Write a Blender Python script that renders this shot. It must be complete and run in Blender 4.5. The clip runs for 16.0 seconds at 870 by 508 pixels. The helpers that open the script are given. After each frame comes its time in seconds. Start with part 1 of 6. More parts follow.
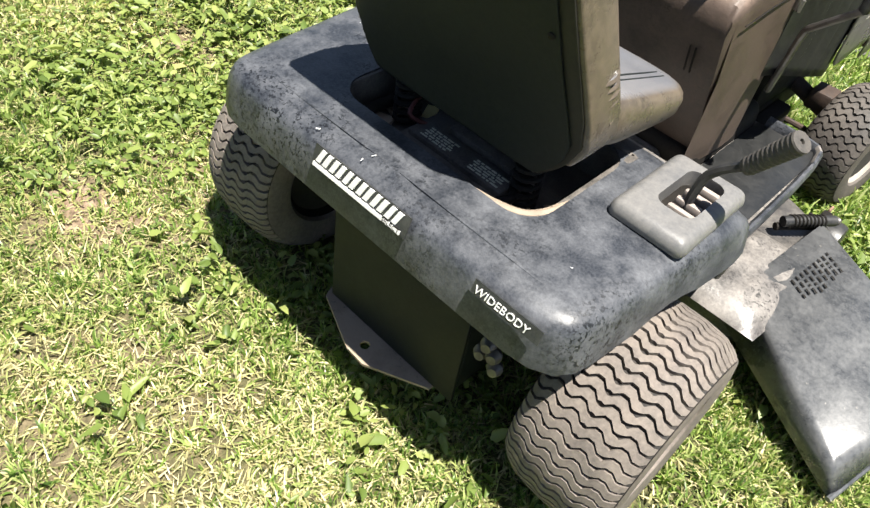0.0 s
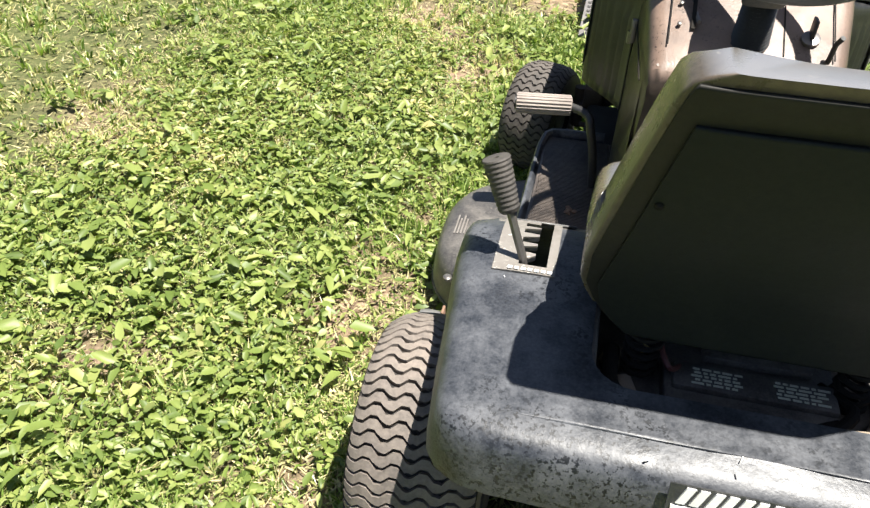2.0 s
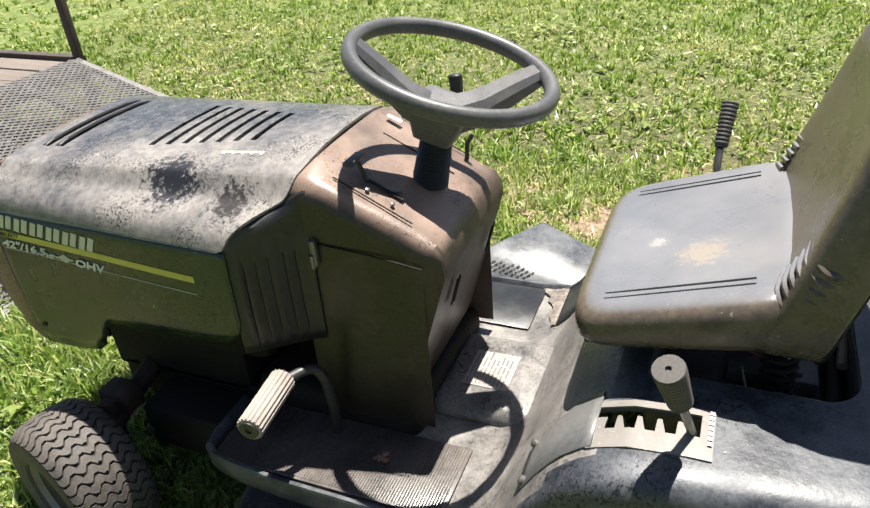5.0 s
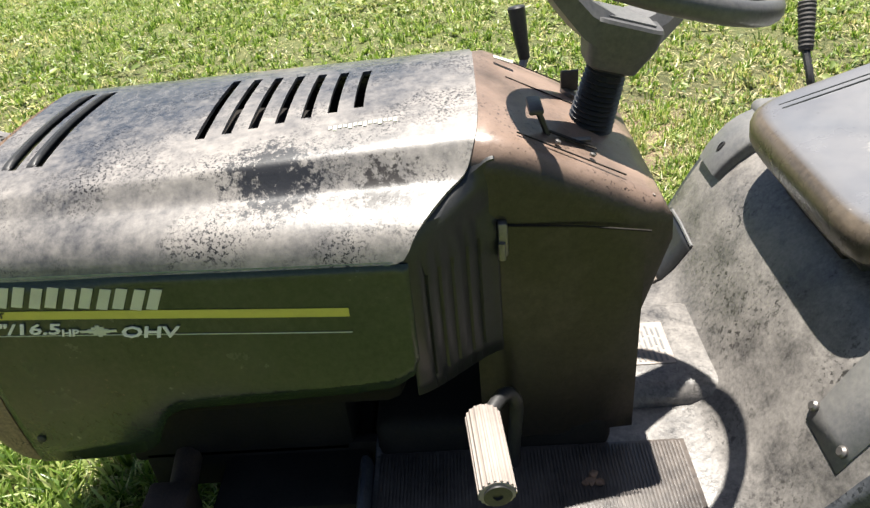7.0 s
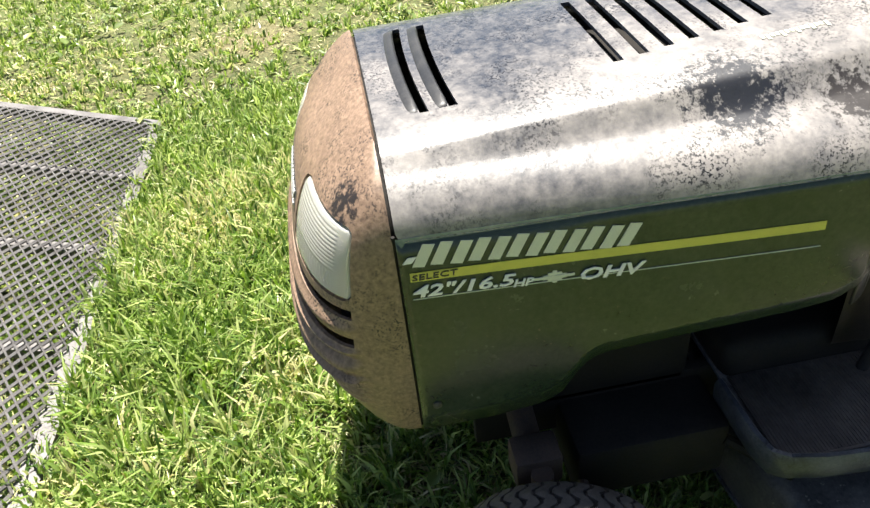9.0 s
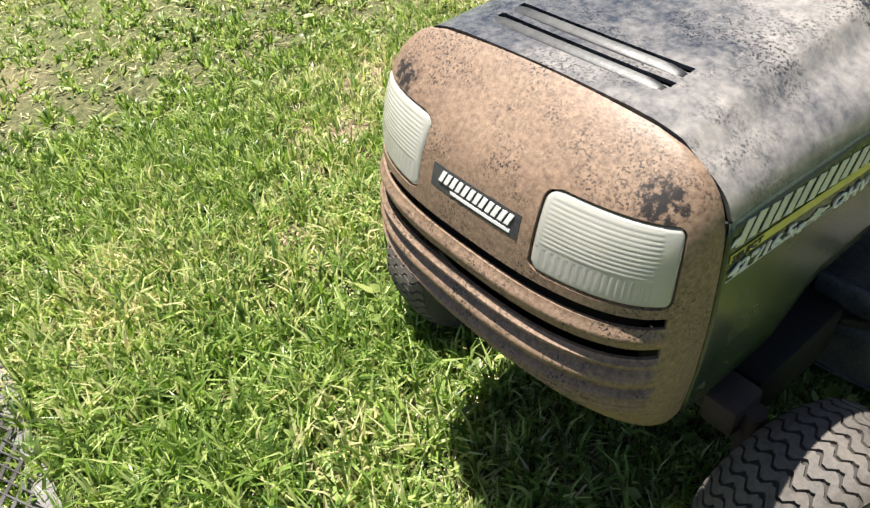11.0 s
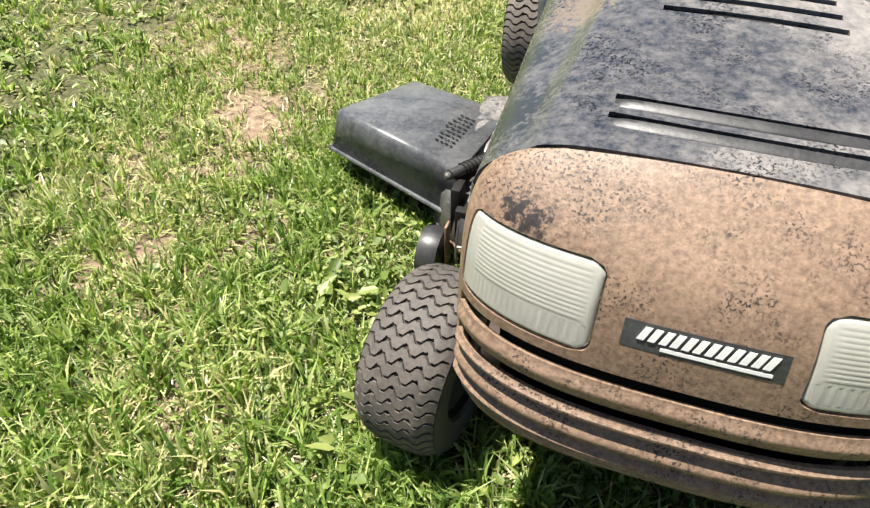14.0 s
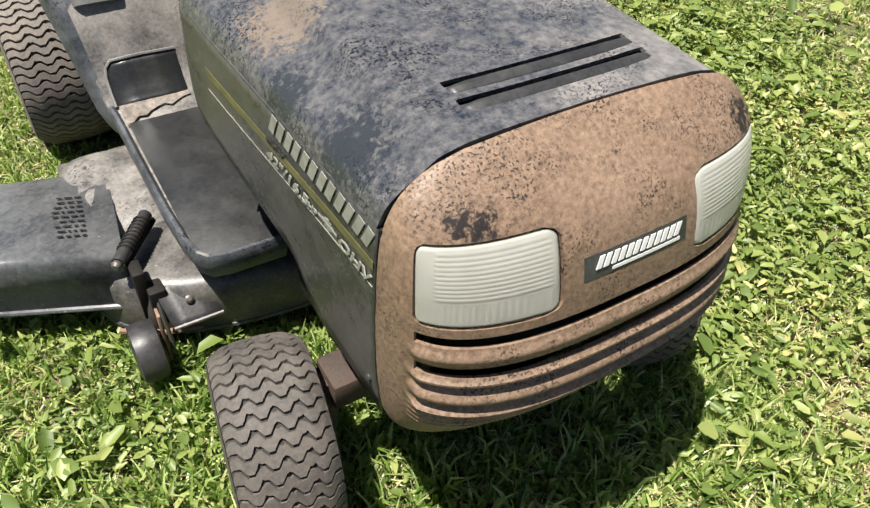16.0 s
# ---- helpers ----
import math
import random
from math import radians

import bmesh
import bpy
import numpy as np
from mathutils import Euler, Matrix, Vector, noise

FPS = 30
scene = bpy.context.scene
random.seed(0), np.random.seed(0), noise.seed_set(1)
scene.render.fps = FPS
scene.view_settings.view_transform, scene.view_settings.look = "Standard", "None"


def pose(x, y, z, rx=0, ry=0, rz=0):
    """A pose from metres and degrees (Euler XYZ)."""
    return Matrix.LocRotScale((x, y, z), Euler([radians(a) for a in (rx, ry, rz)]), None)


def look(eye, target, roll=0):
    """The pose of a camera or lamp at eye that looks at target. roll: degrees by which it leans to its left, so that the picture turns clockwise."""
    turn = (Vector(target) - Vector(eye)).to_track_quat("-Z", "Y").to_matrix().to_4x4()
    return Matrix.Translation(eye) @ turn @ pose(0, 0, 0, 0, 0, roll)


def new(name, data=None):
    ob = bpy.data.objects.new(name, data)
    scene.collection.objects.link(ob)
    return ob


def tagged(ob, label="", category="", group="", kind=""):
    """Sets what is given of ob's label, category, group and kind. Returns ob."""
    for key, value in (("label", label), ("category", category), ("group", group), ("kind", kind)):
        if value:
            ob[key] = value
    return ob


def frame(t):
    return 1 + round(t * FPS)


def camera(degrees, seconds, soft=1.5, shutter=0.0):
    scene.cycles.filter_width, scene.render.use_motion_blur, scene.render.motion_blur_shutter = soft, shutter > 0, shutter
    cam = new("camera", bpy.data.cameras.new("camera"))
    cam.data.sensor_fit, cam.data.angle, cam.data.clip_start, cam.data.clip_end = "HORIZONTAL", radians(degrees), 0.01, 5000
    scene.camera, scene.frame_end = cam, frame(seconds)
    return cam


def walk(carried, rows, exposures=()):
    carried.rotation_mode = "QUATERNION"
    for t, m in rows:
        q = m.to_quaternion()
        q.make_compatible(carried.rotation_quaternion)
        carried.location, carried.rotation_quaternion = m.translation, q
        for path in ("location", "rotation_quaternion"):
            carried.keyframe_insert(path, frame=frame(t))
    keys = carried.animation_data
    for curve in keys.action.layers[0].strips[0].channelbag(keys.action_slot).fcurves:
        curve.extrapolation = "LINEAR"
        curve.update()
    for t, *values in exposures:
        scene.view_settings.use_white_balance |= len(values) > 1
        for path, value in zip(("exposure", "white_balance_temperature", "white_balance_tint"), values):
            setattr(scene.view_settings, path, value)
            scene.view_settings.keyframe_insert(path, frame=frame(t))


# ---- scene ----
cam = camera(61.7, 16.0, 1.4)
PATH = [
    (0, (0.573, -0.634, 1.201), (-0.278, 0.482, -0.223), 10.7),
    (0.5, (0.386, -0.615, 1.205), (-0.476, 0.488, -0.223), 9.8),
    (1, (0.189, -0.591, 1.246), (-0.663, 0.602, -0.115), 6.7),
    (1.5, (-0.025, -0.654, 1.263), (-0.606, 0.762, -0.025), 3.1),
    (2, (-0.255, -0.574, 1.214), (-0.597, 0.919, -0.071), 0.9),
    (2.5, (-0.513, -0.512, 1.229), (-0.527, 1.039, -0.034), 0.6),
    (3, (-0.653, -0.459, 1.239), (-0.22, 1.096, 0.059), -1.1),
    (3.5, (-0.728, -0.289, 1.235), (0.201, 1.112, 0.15), -2.6),
    (3.7, (-0.773, -0.216, 1.244), (0.315, 1.103, 0.207), -3.3),
    (5.8, (-1.123, 0.511, 1.214), (0.528, 0.857, 0.141), -5.5),
    (6, (-1.11, 0.573, 1.193), (0.557, 0.826, 0.117), -5.9),
    (6.5, (-0.998, 0.745, 1.145), (0.682, 0.883, 0.067), -6.0),
    (7, (-0.945, 0.892, 1.114), (0.727, 1.0, 0.021), -5.9),
    (7.5, (-0.977, 1.028, 1.13), (0.655, 1.118, -0.022), -6.3),
    (8, (-0.972, 1.227, 1.104), (0.637, 1.201, -0.084), -6.4),
    (8.2, (-0.958, 1.298, 1.08), (0.647, 1.266, -0.114), -6.3),
    (8.5, (-0.905, 1.376, 1.074), (0.686, 1.35, -0.138), -7.0),
    (9, (-0.867, 1.54, 1.124), (0.703, 1.388, -0.105), -6.7),
    (9.2, (-0.873, 1.608, 1.132), (0.681, 1.384, -0.107), -6.6),
    (11.3, (-0.466, 2.12, 1.147), (0.603, 1.1, -0.201), -4.8),
    (11.5, (-0.452, 2.171, 1.155), (0.488, 1.028, -0.191), -3.1),
    (12, (-0.459, 2.231, 1.135), (0.279, 0.953, -0.215), -1.2),
    (12.5, (-0.389, 2.223, 1.078), (0.278, 0.929, -0.293), -1.4),
    (13, (-0.194, 2.159, 1.06), (0.448, 0.852, -0.312), -0.9),
    (13.5, (-0.058, 2.103, 1.054), (0.557, 0.778, -0.313), -0.1),
    (14, (0.089, 2.11, 1.155), (0.566, 0.748, -0.23), -0.4),
    (14.2, (0.127, 2.117, 1.178), (0.467, 0.708, -0.202), 0.8),
    (14.5, (0.16, 2.066, 1.173), (0.345, 0.657, -0.234), 0.4),
    (15, (0.227, 1.998, 1.138), (0.145, 0.591, -0.281), 1.4),
    (15.4, (0.35, 2.001, 1.166), (-0.024, 0.654, -0.264), 2.6),
    (15.5, (0.383, 2.018, 1.172), (-0.083, 0.681, -0.241), 2.9),
    (16, (0.503, 1.987, 1.158), (-0.308, 0.807, -0.238), 4.7),
]
walk(cam, [(t, look(e, g, r)) for t, e, g, r in PATH], [(0, 1.28), (1.5, 1.24), (3.5, 1.26), (6.5, 1.2), (7, 1.26), (7.5, 1.4), (8, 1.48), (9, 1.56), (9.2, 1.56), (11.5, 1.26), (12.5, 1.28), (13.5, 1.24), (14, 1.18), (14.5, 1.02), (15.5, 0.87), (16, 0.93)])

# ---- light ----
SUN = Vector((0.292, 0.005, 1.0)).normalized()
world = bpy.data.worlds.new("sky")
scene.world = world
world.use_nodes = True
wt = world.node_tree
sky = wt.nodes.new("ShaderNodeTexSky")
sky.sky_type, sky.sun_disc = "NISHITA", False
sky.sun_elevation = math.asin(SUN.z)
sky.sun_rotation = math.atan2(SUN.x, SUN.y)
wt.links.new(sky.outputs[0], wt.nodes["Background"].inputs[0])
wt.nodes["Background"].inputs[1].default_value = 0.042
sun = new("sun", bpy.data.lights.new("sun", "SUN"))
sun.data.energy, sun.data.angle, sun.data.color = 5.6, radians(0.6), (1.0, 0.955, 0.88)
sun.matrix_world = look(SUN * 20, (0, 0.7, 0))


# ---- materials ----
def surface(name, c1, c2, scale=9.0, lo=0.45, hi=0.62, rough=(0.5, 0.75), specks=None, bump=0.15, bump_scale=180.0, metal=0.0, vary=0.0, spec=0.5, aniso=None, bias=None, crown=None, spots=(), grainy=0.35):
    """A worn surface: two colours mixed by stains, fine grain, specks and relief."""
    m = bpy.data.materials.new(name)
    m.use_nodes = True
    nt = m.node_tree
    n, l = nt.nodes, nt.links
    b = n["Principled BSDF"]
    tc = n.new("ShaderNodeTexCoord")
    src = tc.outputs["Object"]
    if aniso:
        mp = n.new("ShaderNodeMapping")
        mp.inputs["Scale"].default_value = aniso
        l.new(src, mp.inputs[0])
        src = mp.outputs[0]

    def noise_tex(s, detail=6.0, rough_=0.6):
        t = n.new("ShaderNodeTexNoise")
        t.inputs["Scale"].default_value, t.inputs["Detail"].default_value, t.inputs["Roughness"].default_value = s, detail, rough_
        l.new(src, t.inputs["Vector"])
        return t

    def ramp(fac, a, c):
        r = n.new("ShaderNodeMapRange")
        r.inputs[1].default_value, r.inputs[2].default_value = a, c
        l.new(fac, r.inputs[0])
        return r.outputs[0]

    def mix(fac, a, c):
        x = n.new("ShaderNodeMix")
        x.data_type = "RGBA"
        for sock, v in ((x.inputs[0], fac), (x.inputs[6], a), (x.inputs[7], c)):
            if isinstance(v, (tuple, float)):
                sock.default_value = v if isinstance(v, float) else (*v, 1)
            else:
                l.new(v, sock)
        return x.outputs[2]

    base = noise_tex(scale, 8, 0.68).outputs[0]
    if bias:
        # more of c2 towards one side: hood dirt, and the dash's painted side light
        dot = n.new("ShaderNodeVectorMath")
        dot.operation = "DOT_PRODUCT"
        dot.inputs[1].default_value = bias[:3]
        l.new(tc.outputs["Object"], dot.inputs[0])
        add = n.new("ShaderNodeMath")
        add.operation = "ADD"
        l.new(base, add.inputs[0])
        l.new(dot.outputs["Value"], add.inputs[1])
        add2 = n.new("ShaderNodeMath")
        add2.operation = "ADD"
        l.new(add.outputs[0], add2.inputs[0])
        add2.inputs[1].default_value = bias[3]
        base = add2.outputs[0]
    stain = ramp(base, lo, hi)
    col = mix(stain, c1, c2)
    grain = noise_tex(max(scale * 14, 150) if grainy > 0.4 else scale * 14, 4, 0.7)
    dark = mix(ramp(grain.outputs[0], 0.3, 0.7), tuple(v * 0.72 for v in c1), tuple(min(1, v * 1.25) for v in c2))
    col = mix(grainy, col, dark)
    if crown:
        # upward faces take another colour: wear and dust, plus light put into it
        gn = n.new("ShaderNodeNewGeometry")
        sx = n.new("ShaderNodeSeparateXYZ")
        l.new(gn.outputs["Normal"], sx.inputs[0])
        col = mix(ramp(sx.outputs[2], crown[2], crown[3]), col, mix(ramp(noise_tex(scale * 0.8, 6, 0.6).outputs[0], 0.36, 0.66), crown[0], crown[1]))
    for centre, radius, colour in spots:
        # a stain with a ragged edge
        dist = n.new("ShaderNodeVectorMath")
        dist.operation = "DISTANCE"
        dist.inputs[1].default_value = centre
        l.new(tc.outputs["Object"], dist.inputs[0])
        rag = n.new("ShaderNodeMath")
        rag.operation = "MULTIPLY_ADD"
        rag.inputs[1].default_value = radius * 3.2
        l.new(noise_tex(95, 8, 0.75).outputs[0], rag.inputs[0])
        l.new(dist.outputs["Value"], rag.inputs[2])
        col = mix(ramp(rag.outputs[0], radius * 2.35, radius * 2.05), col, colour)
    if specks:
        sc, ss, st, *fray = specks
        sp = ramp(noise_tex(ss, 3, fray[0] if fray else 0.75).outputs[0], st, st + 0.05)
        big = ramp(noise_tex(ss * 0.045, 3, 0.6).outputs[0], 0.45, 0.62)
        mul = n.new("ShaderNodeMath")
        mul.operation = "MULTIPLY"
        l.new(sp, mul.inputs[0])
        l.new(big, mul.inputs[1])
        col = mix(mul.outputs[0], col, sc)
    if vary:
        oi = n.new("ShaderNodeObjectInfo")
        hs = n.new("ShaderNodeHueSaturation")
        mr = n.new("ShaderNodeMapRange")
        mr.inputs[3].default_value, mr.inputs[4].default_value = 1 - vary, 1 + vary
        l.new(oi.outputs["Random"], mr.inputs[0])
        l.new(mr.outputs[0], hs.inputs["Value"])
        l.new(col, hs.inputs["Color"])
        col = hs.outputs[0]
    l.new(col, b.inputs["Base Color"])
    rr = n.new("ShaderNodeMapRange")
    rr.inputs[3].default_value, rr.inputs[4].default_value = rough
    l.new(stain, rr.inputs[0])
    l.new(rr.outputs[0], b.inputs["Roughness"])
    b.inputs["Metallic"].default_value = metal
    b.inputs["Specular IOR Level"].default_value = spec
    if bump:
        bp = n.new("ShaderNodeBump")
        bp.inputs["Strength"].default_value, bp.inputs["Distance"].default_value = bump, 0.002
        l.new(noise_tex(bump_scale, 5, 0.6).outputs[0], bp.inputs["Height"])
        l.new(bp.outputs[0], b.inputs["Normal"])
    return m


FENDER = surface("faded_black_plastic", (0.011, 0.014, 0.020), (0.116, 0.121, 0.132), 17, 0.40, 0.72, (0.38, 0.58), ((0.005, 0.006, 0.008), 130, 0.535), 0.40, 70, grainy=0.30)
FLOOR = surface("dusty_black_plastic", (0.05, 0.047, 0.045), (0.36, 0.30, 0.245), 8, 0.36, 0.60, (0.32, 0.6), ((0.50, 0.43, 0.35), 90, 0.64), 0.3, 120)
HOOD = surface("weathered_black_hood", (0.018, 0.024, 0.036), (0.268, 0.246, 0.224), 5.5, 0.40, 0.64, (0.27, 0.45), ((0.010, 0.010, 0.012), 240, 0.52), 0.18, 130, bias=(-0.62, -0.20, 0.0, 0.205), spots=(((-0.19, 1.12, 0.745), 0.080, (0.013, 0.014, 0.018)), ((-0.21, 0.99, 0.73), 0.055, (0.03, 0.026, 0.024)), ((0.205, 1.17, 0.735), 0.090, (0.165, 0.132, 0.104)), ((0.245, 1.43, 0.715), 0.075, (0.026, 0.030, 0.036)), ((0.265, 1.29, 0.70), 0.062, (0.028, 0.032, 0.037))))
# black paint with the lawn's green reflection put into its colour
SIDE = surface("black_gloss_lawn_tint", (0.016, 0.028, 0.015), (0.050, 0.060, 0.040), 9, 0.45, 0.8, (0.20, 0.36), ((0.11, 0.09, 0.06), 90, 0.66), 0.05, 60)
NOSE = surface("rusty_brown_nose", (0.112, 0.070, 0.045), (0.262, 0.176, 0.119), 9, 0.30, 0.68, (0.45, 0.62), ((0.022, 0.015, 0.012), 330, 0.550, 0.45), 0.22, 300, grainy=0.72, spots=(((0.19, 1.595, 0.700), 0.046, (0.014, 0.010, 0.009)), ((-0.21, 1.575, 0.705), 0.040, (0.014, 0.010, 0.009))))
# brown dust, with shade put into the colour: dark left side, lighter right and top
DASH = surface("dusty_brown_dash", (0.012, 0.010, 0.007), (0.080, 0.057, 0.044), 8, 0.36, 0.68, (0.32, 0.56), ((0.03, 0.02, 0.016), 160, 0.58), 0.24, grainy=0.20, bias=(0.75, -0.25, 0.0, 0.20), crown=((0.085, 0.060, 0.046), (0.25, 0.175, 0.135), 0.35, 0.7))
GREYP = surface("grey_black_louvre", (0.011, 0.012, 0.013), (0.030, 0.030, 0.029), 9, 0.42, 0.7, (0.30, 0.5))
# grey worn top also carries the sky's blue reflection in its colour
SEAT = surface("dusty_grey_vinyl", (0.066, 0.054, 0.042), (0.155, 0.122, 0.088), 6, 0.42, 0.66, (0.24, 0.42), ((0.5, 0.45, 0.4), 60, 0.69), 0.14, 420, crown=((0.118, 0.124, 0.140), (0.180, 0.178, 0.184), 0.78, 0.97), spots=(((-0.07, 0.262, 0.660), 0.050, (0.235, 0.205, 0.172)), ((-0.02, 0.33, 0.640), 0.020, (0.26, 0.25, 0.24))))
SEATBACK = surface("black_seat_shell", (0.007, 0.010, 0.0105), (0.015, 0.018, 0.017), 8, 0.4, 0.7, (0.55, 0.7), None, 0.08, spec=0.25)
SHELL = surface("dark_shell_plastic", (0.012, 0.012, 0.0105), (0.028, 0.026, 0.022), 8, 0.4, 0.7, (0.5, 0.65), None, 0.08, spec=0.3)
RUBBER = surface("dusty_tyre_rubber", (0.082, 0.072, 0.066), (0.225, 0.190, 0.160), 10, 0.32, 0.66, (0.7, 0.9), None, 0.25, 260)
RUBBER_FRONT = surface("worn_tyre_rubber", (0.038, 0.034, 0.031), (0.132, 0.113, 0.097), 10, 0.36, 0.68, (0.65, 0.85), None, 0.25, 260)
RISER = surface("scuffed_dusty_plastic", (0.040, 0.039, 0.039), (0.245, 0.226, 0.206), 11, 0.36, 0.62, (0.26, 0.48), ((0.035, 0.032, 0.030), 105, 0.555), 0.35, 120)
# dust film on the sunward panel, its grazing sunlight put into the colour
SIDE_DUSTY_SUNLIT = surface("dusty_sunlit_black_paint", (0.020, 0.021, 0.020), (0.115, 0.110, 0.098), 7, 0.42, 0.72, (0.26, 0.45), ((0.20, 0.185, 0.16), 90, 0.66), 0.08, 80)
# right-side decal colours, darkened to carry the dimness of its grazing view
YELLOW_DIMMED = surface("dimmed_yellow_stripe", (0.16, 0.15, 0.05), (0.06, 0.058, 0.035), 30, 0.4, 0.7, (0.4, 0.5), None, 0)
PRINT_DIMMED = surface("dimmed_grey_print", (0.34, 0.34, 0.29), (0.14, 0.14, 0.12), 40, 0.4, 0.7, (0.4, 0.5), None, 0)
MAT = surface("ribbed_rubber_mat", (0.026, 0.023, 0.022), (0.130, 0.108, 0.092), 6, 0.38, 0.64, (0.30, 0.5), None, 0.2, 160)
CHUTE = surface("dusty_chute_plastic", (0.038, 0.042, 0.048), (0.165, 0.167, 0.168), 7, 0.40, 0.70, (0.24, 0.44), ((0.40, 0.38, 0.34), 70, 0.66), 0.1)
DUSTBLK = surface("dusty_black_case", (0.035, 0.034, 0.033), (0.17, 0.15, 0.13), 22, 0.4, 0.68, (0.45, 0.7), None, 0.15)
TANDUST = surface("tan_dust_film", (0.34, 0.27, 0.20), (0.16, 0.125, 0.095), 9, 0.45, 0.68, (0.7, 0.9), ((0.03, 0.025, 0.02), 120, 0.6), 0.3, 120)
TRAILSTEEL = surface("dark_trailer_steel", (0.028, 0.025, 0.023), (0.10, 0.065, 0.048), 12, 0.45, 0.7, (0.55, 0.8))
# darker rubber, standing in for the shade between tread ribs
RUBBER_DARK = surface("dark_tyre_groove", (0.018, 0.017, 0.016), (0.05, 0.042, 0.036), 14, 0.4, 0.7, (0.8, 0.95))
BLACK = surface("black_plastic", (0.016, 0.016, 0.017), (0.05, 0.048, 0.046), 14, 0.45, 0.75, (0.4, 0.65))
DECKSKIN = surface("dusty_deck_paint", (0.026, 0.026, 0.028), (0.150, 0.138, 0.124), 12, 0.40, 0.68, (0.30, 0.55), ((0.34, 0.31, 0.27), 110, 0.64), 0.2, 120)
# oily metal, taken near black so that deep shade is in its colour
GRIME_SHADE = surface("oily_metal_shade_black", (0.005, 0.0045, 0.004), (0.022, 0.018, 0.014), 16, 0.42, 0.7, (0.7, 0.9), None, 0.3, 90, spec=0.25)
WHEELRIM = surface("dull_white_rim", (0.34, 0.32, 0.28), (0.16, 0.12, 0.085), 12, 0.45, 0.7, (0.5, 0.8))
RUSTY = surface("rusty_steel", (0.11, 0.06, 0.038), (0.27, 0.17, 0.11), 14, 0.36, 0.66, (0.65, 0.9), ((0.04, 0.025, 0.02), 160, 0.6), 0.3)
AXLE = surface("dark_rusted_axle", (0.020, 0.013, 0.010), (0.075, 0.048, 0.034), 22, 0.36, 0.66, (0.65, 0.9), None, 0.3)
STEEL = surface("grey_steel", (0.22, 0.21, 0.20), (0.10, 0.085, 0.075), 18, 0.45, 0.7, (0.4, 0.65), None, 0.1, 200, 0.7)
GALV = surface("weathered_ramp_steel", (0.078, 0.070, 0.065), (0.200, 0.190, 0.184), 14, 0.38, 0.66, (0.5, 0.7), None, 0.12, 200, 0.25)
GRIP = surface("ribbed_black_grip", (0.035, 0.033, 0.031), (0.10, 0.088, 0.076), 20, 0.4, 0.7, (0.6, 0.8))
PEDAL = surface("dusty_tan_pedal", (0.35, 0.30, 0.265), (0.21, 0.18, 0.16), 16, 0.45, 0.7, (0.65, 0.85))
WHEELP = surface("grey_steering_plastic", (0.055, 0.056, 0.06), (0.12, 0.115, 0.11), 9, 0.42, 0.7, (0.42, 0.6))
PLANK = surface("weathered_plank", (0.235, 0.195, 0.165), (0.125, 0.100, 0.082), 3.0, 0.36, 0.68, (0.75, 0.92), None, 0.35, 60, vary=0.22, aniso=(9, 1.0, 9))
WHITE = surface("white_print", (0.74, 0.74, 0.72), (0.6, 0.59, 0.56), 30, 0.5, 0.8, (0.4, 0.5), None, 0)
DIM = surface("faded_cream_print", (0.60, 0.61, 0.50), (0.46, 0.46, 0.36), 30, 0.5, 0.8, (0.4, 0.5), None, 0)
YELLOW = surface("yellow_stripe", (0.56, 0.52, 0.09), (0.42, 0.39, 0.08), 30, 0.5, 0.8, (0.4, 0.5), None, 0)
PLATE_DARK = surface("dark_badge_plate", (0.020, 0.022, 0.025), (0.07, 0.07, 0.068), 20, 0.45, 0.7, (0.35, 0.5), None, 0.05)
SILVER = surface("worn_lever_decal", (0.225, 0.21, 0.19), (0.13, 0.115, 0.10), 16, 0.45, 0.7, (0.4, 0.55), ((0.5, 0.47, 0.42), 150, 0.6), 0.05)
GREYPLATE = surface("grey_lever_console", (0.115, 0.116, 0.118), (0.185, 0.177, 0.165), 10, 0.40, 0.7, (0.38, 0.58))
TAG = surface("yellow_paper_tag", (0.70, 0.58, 0.26), (0.55, 0.44, 0.2), 30, 0.5, 0.8, (0.7, 0.8), None, 0)
REDWIRE = surface("red_cable", (0.14, 0.035, 0.03), (0.08, 0.03, 0.025), 40, 0.4, 0.7, (0.5, 0.6), None, 0)


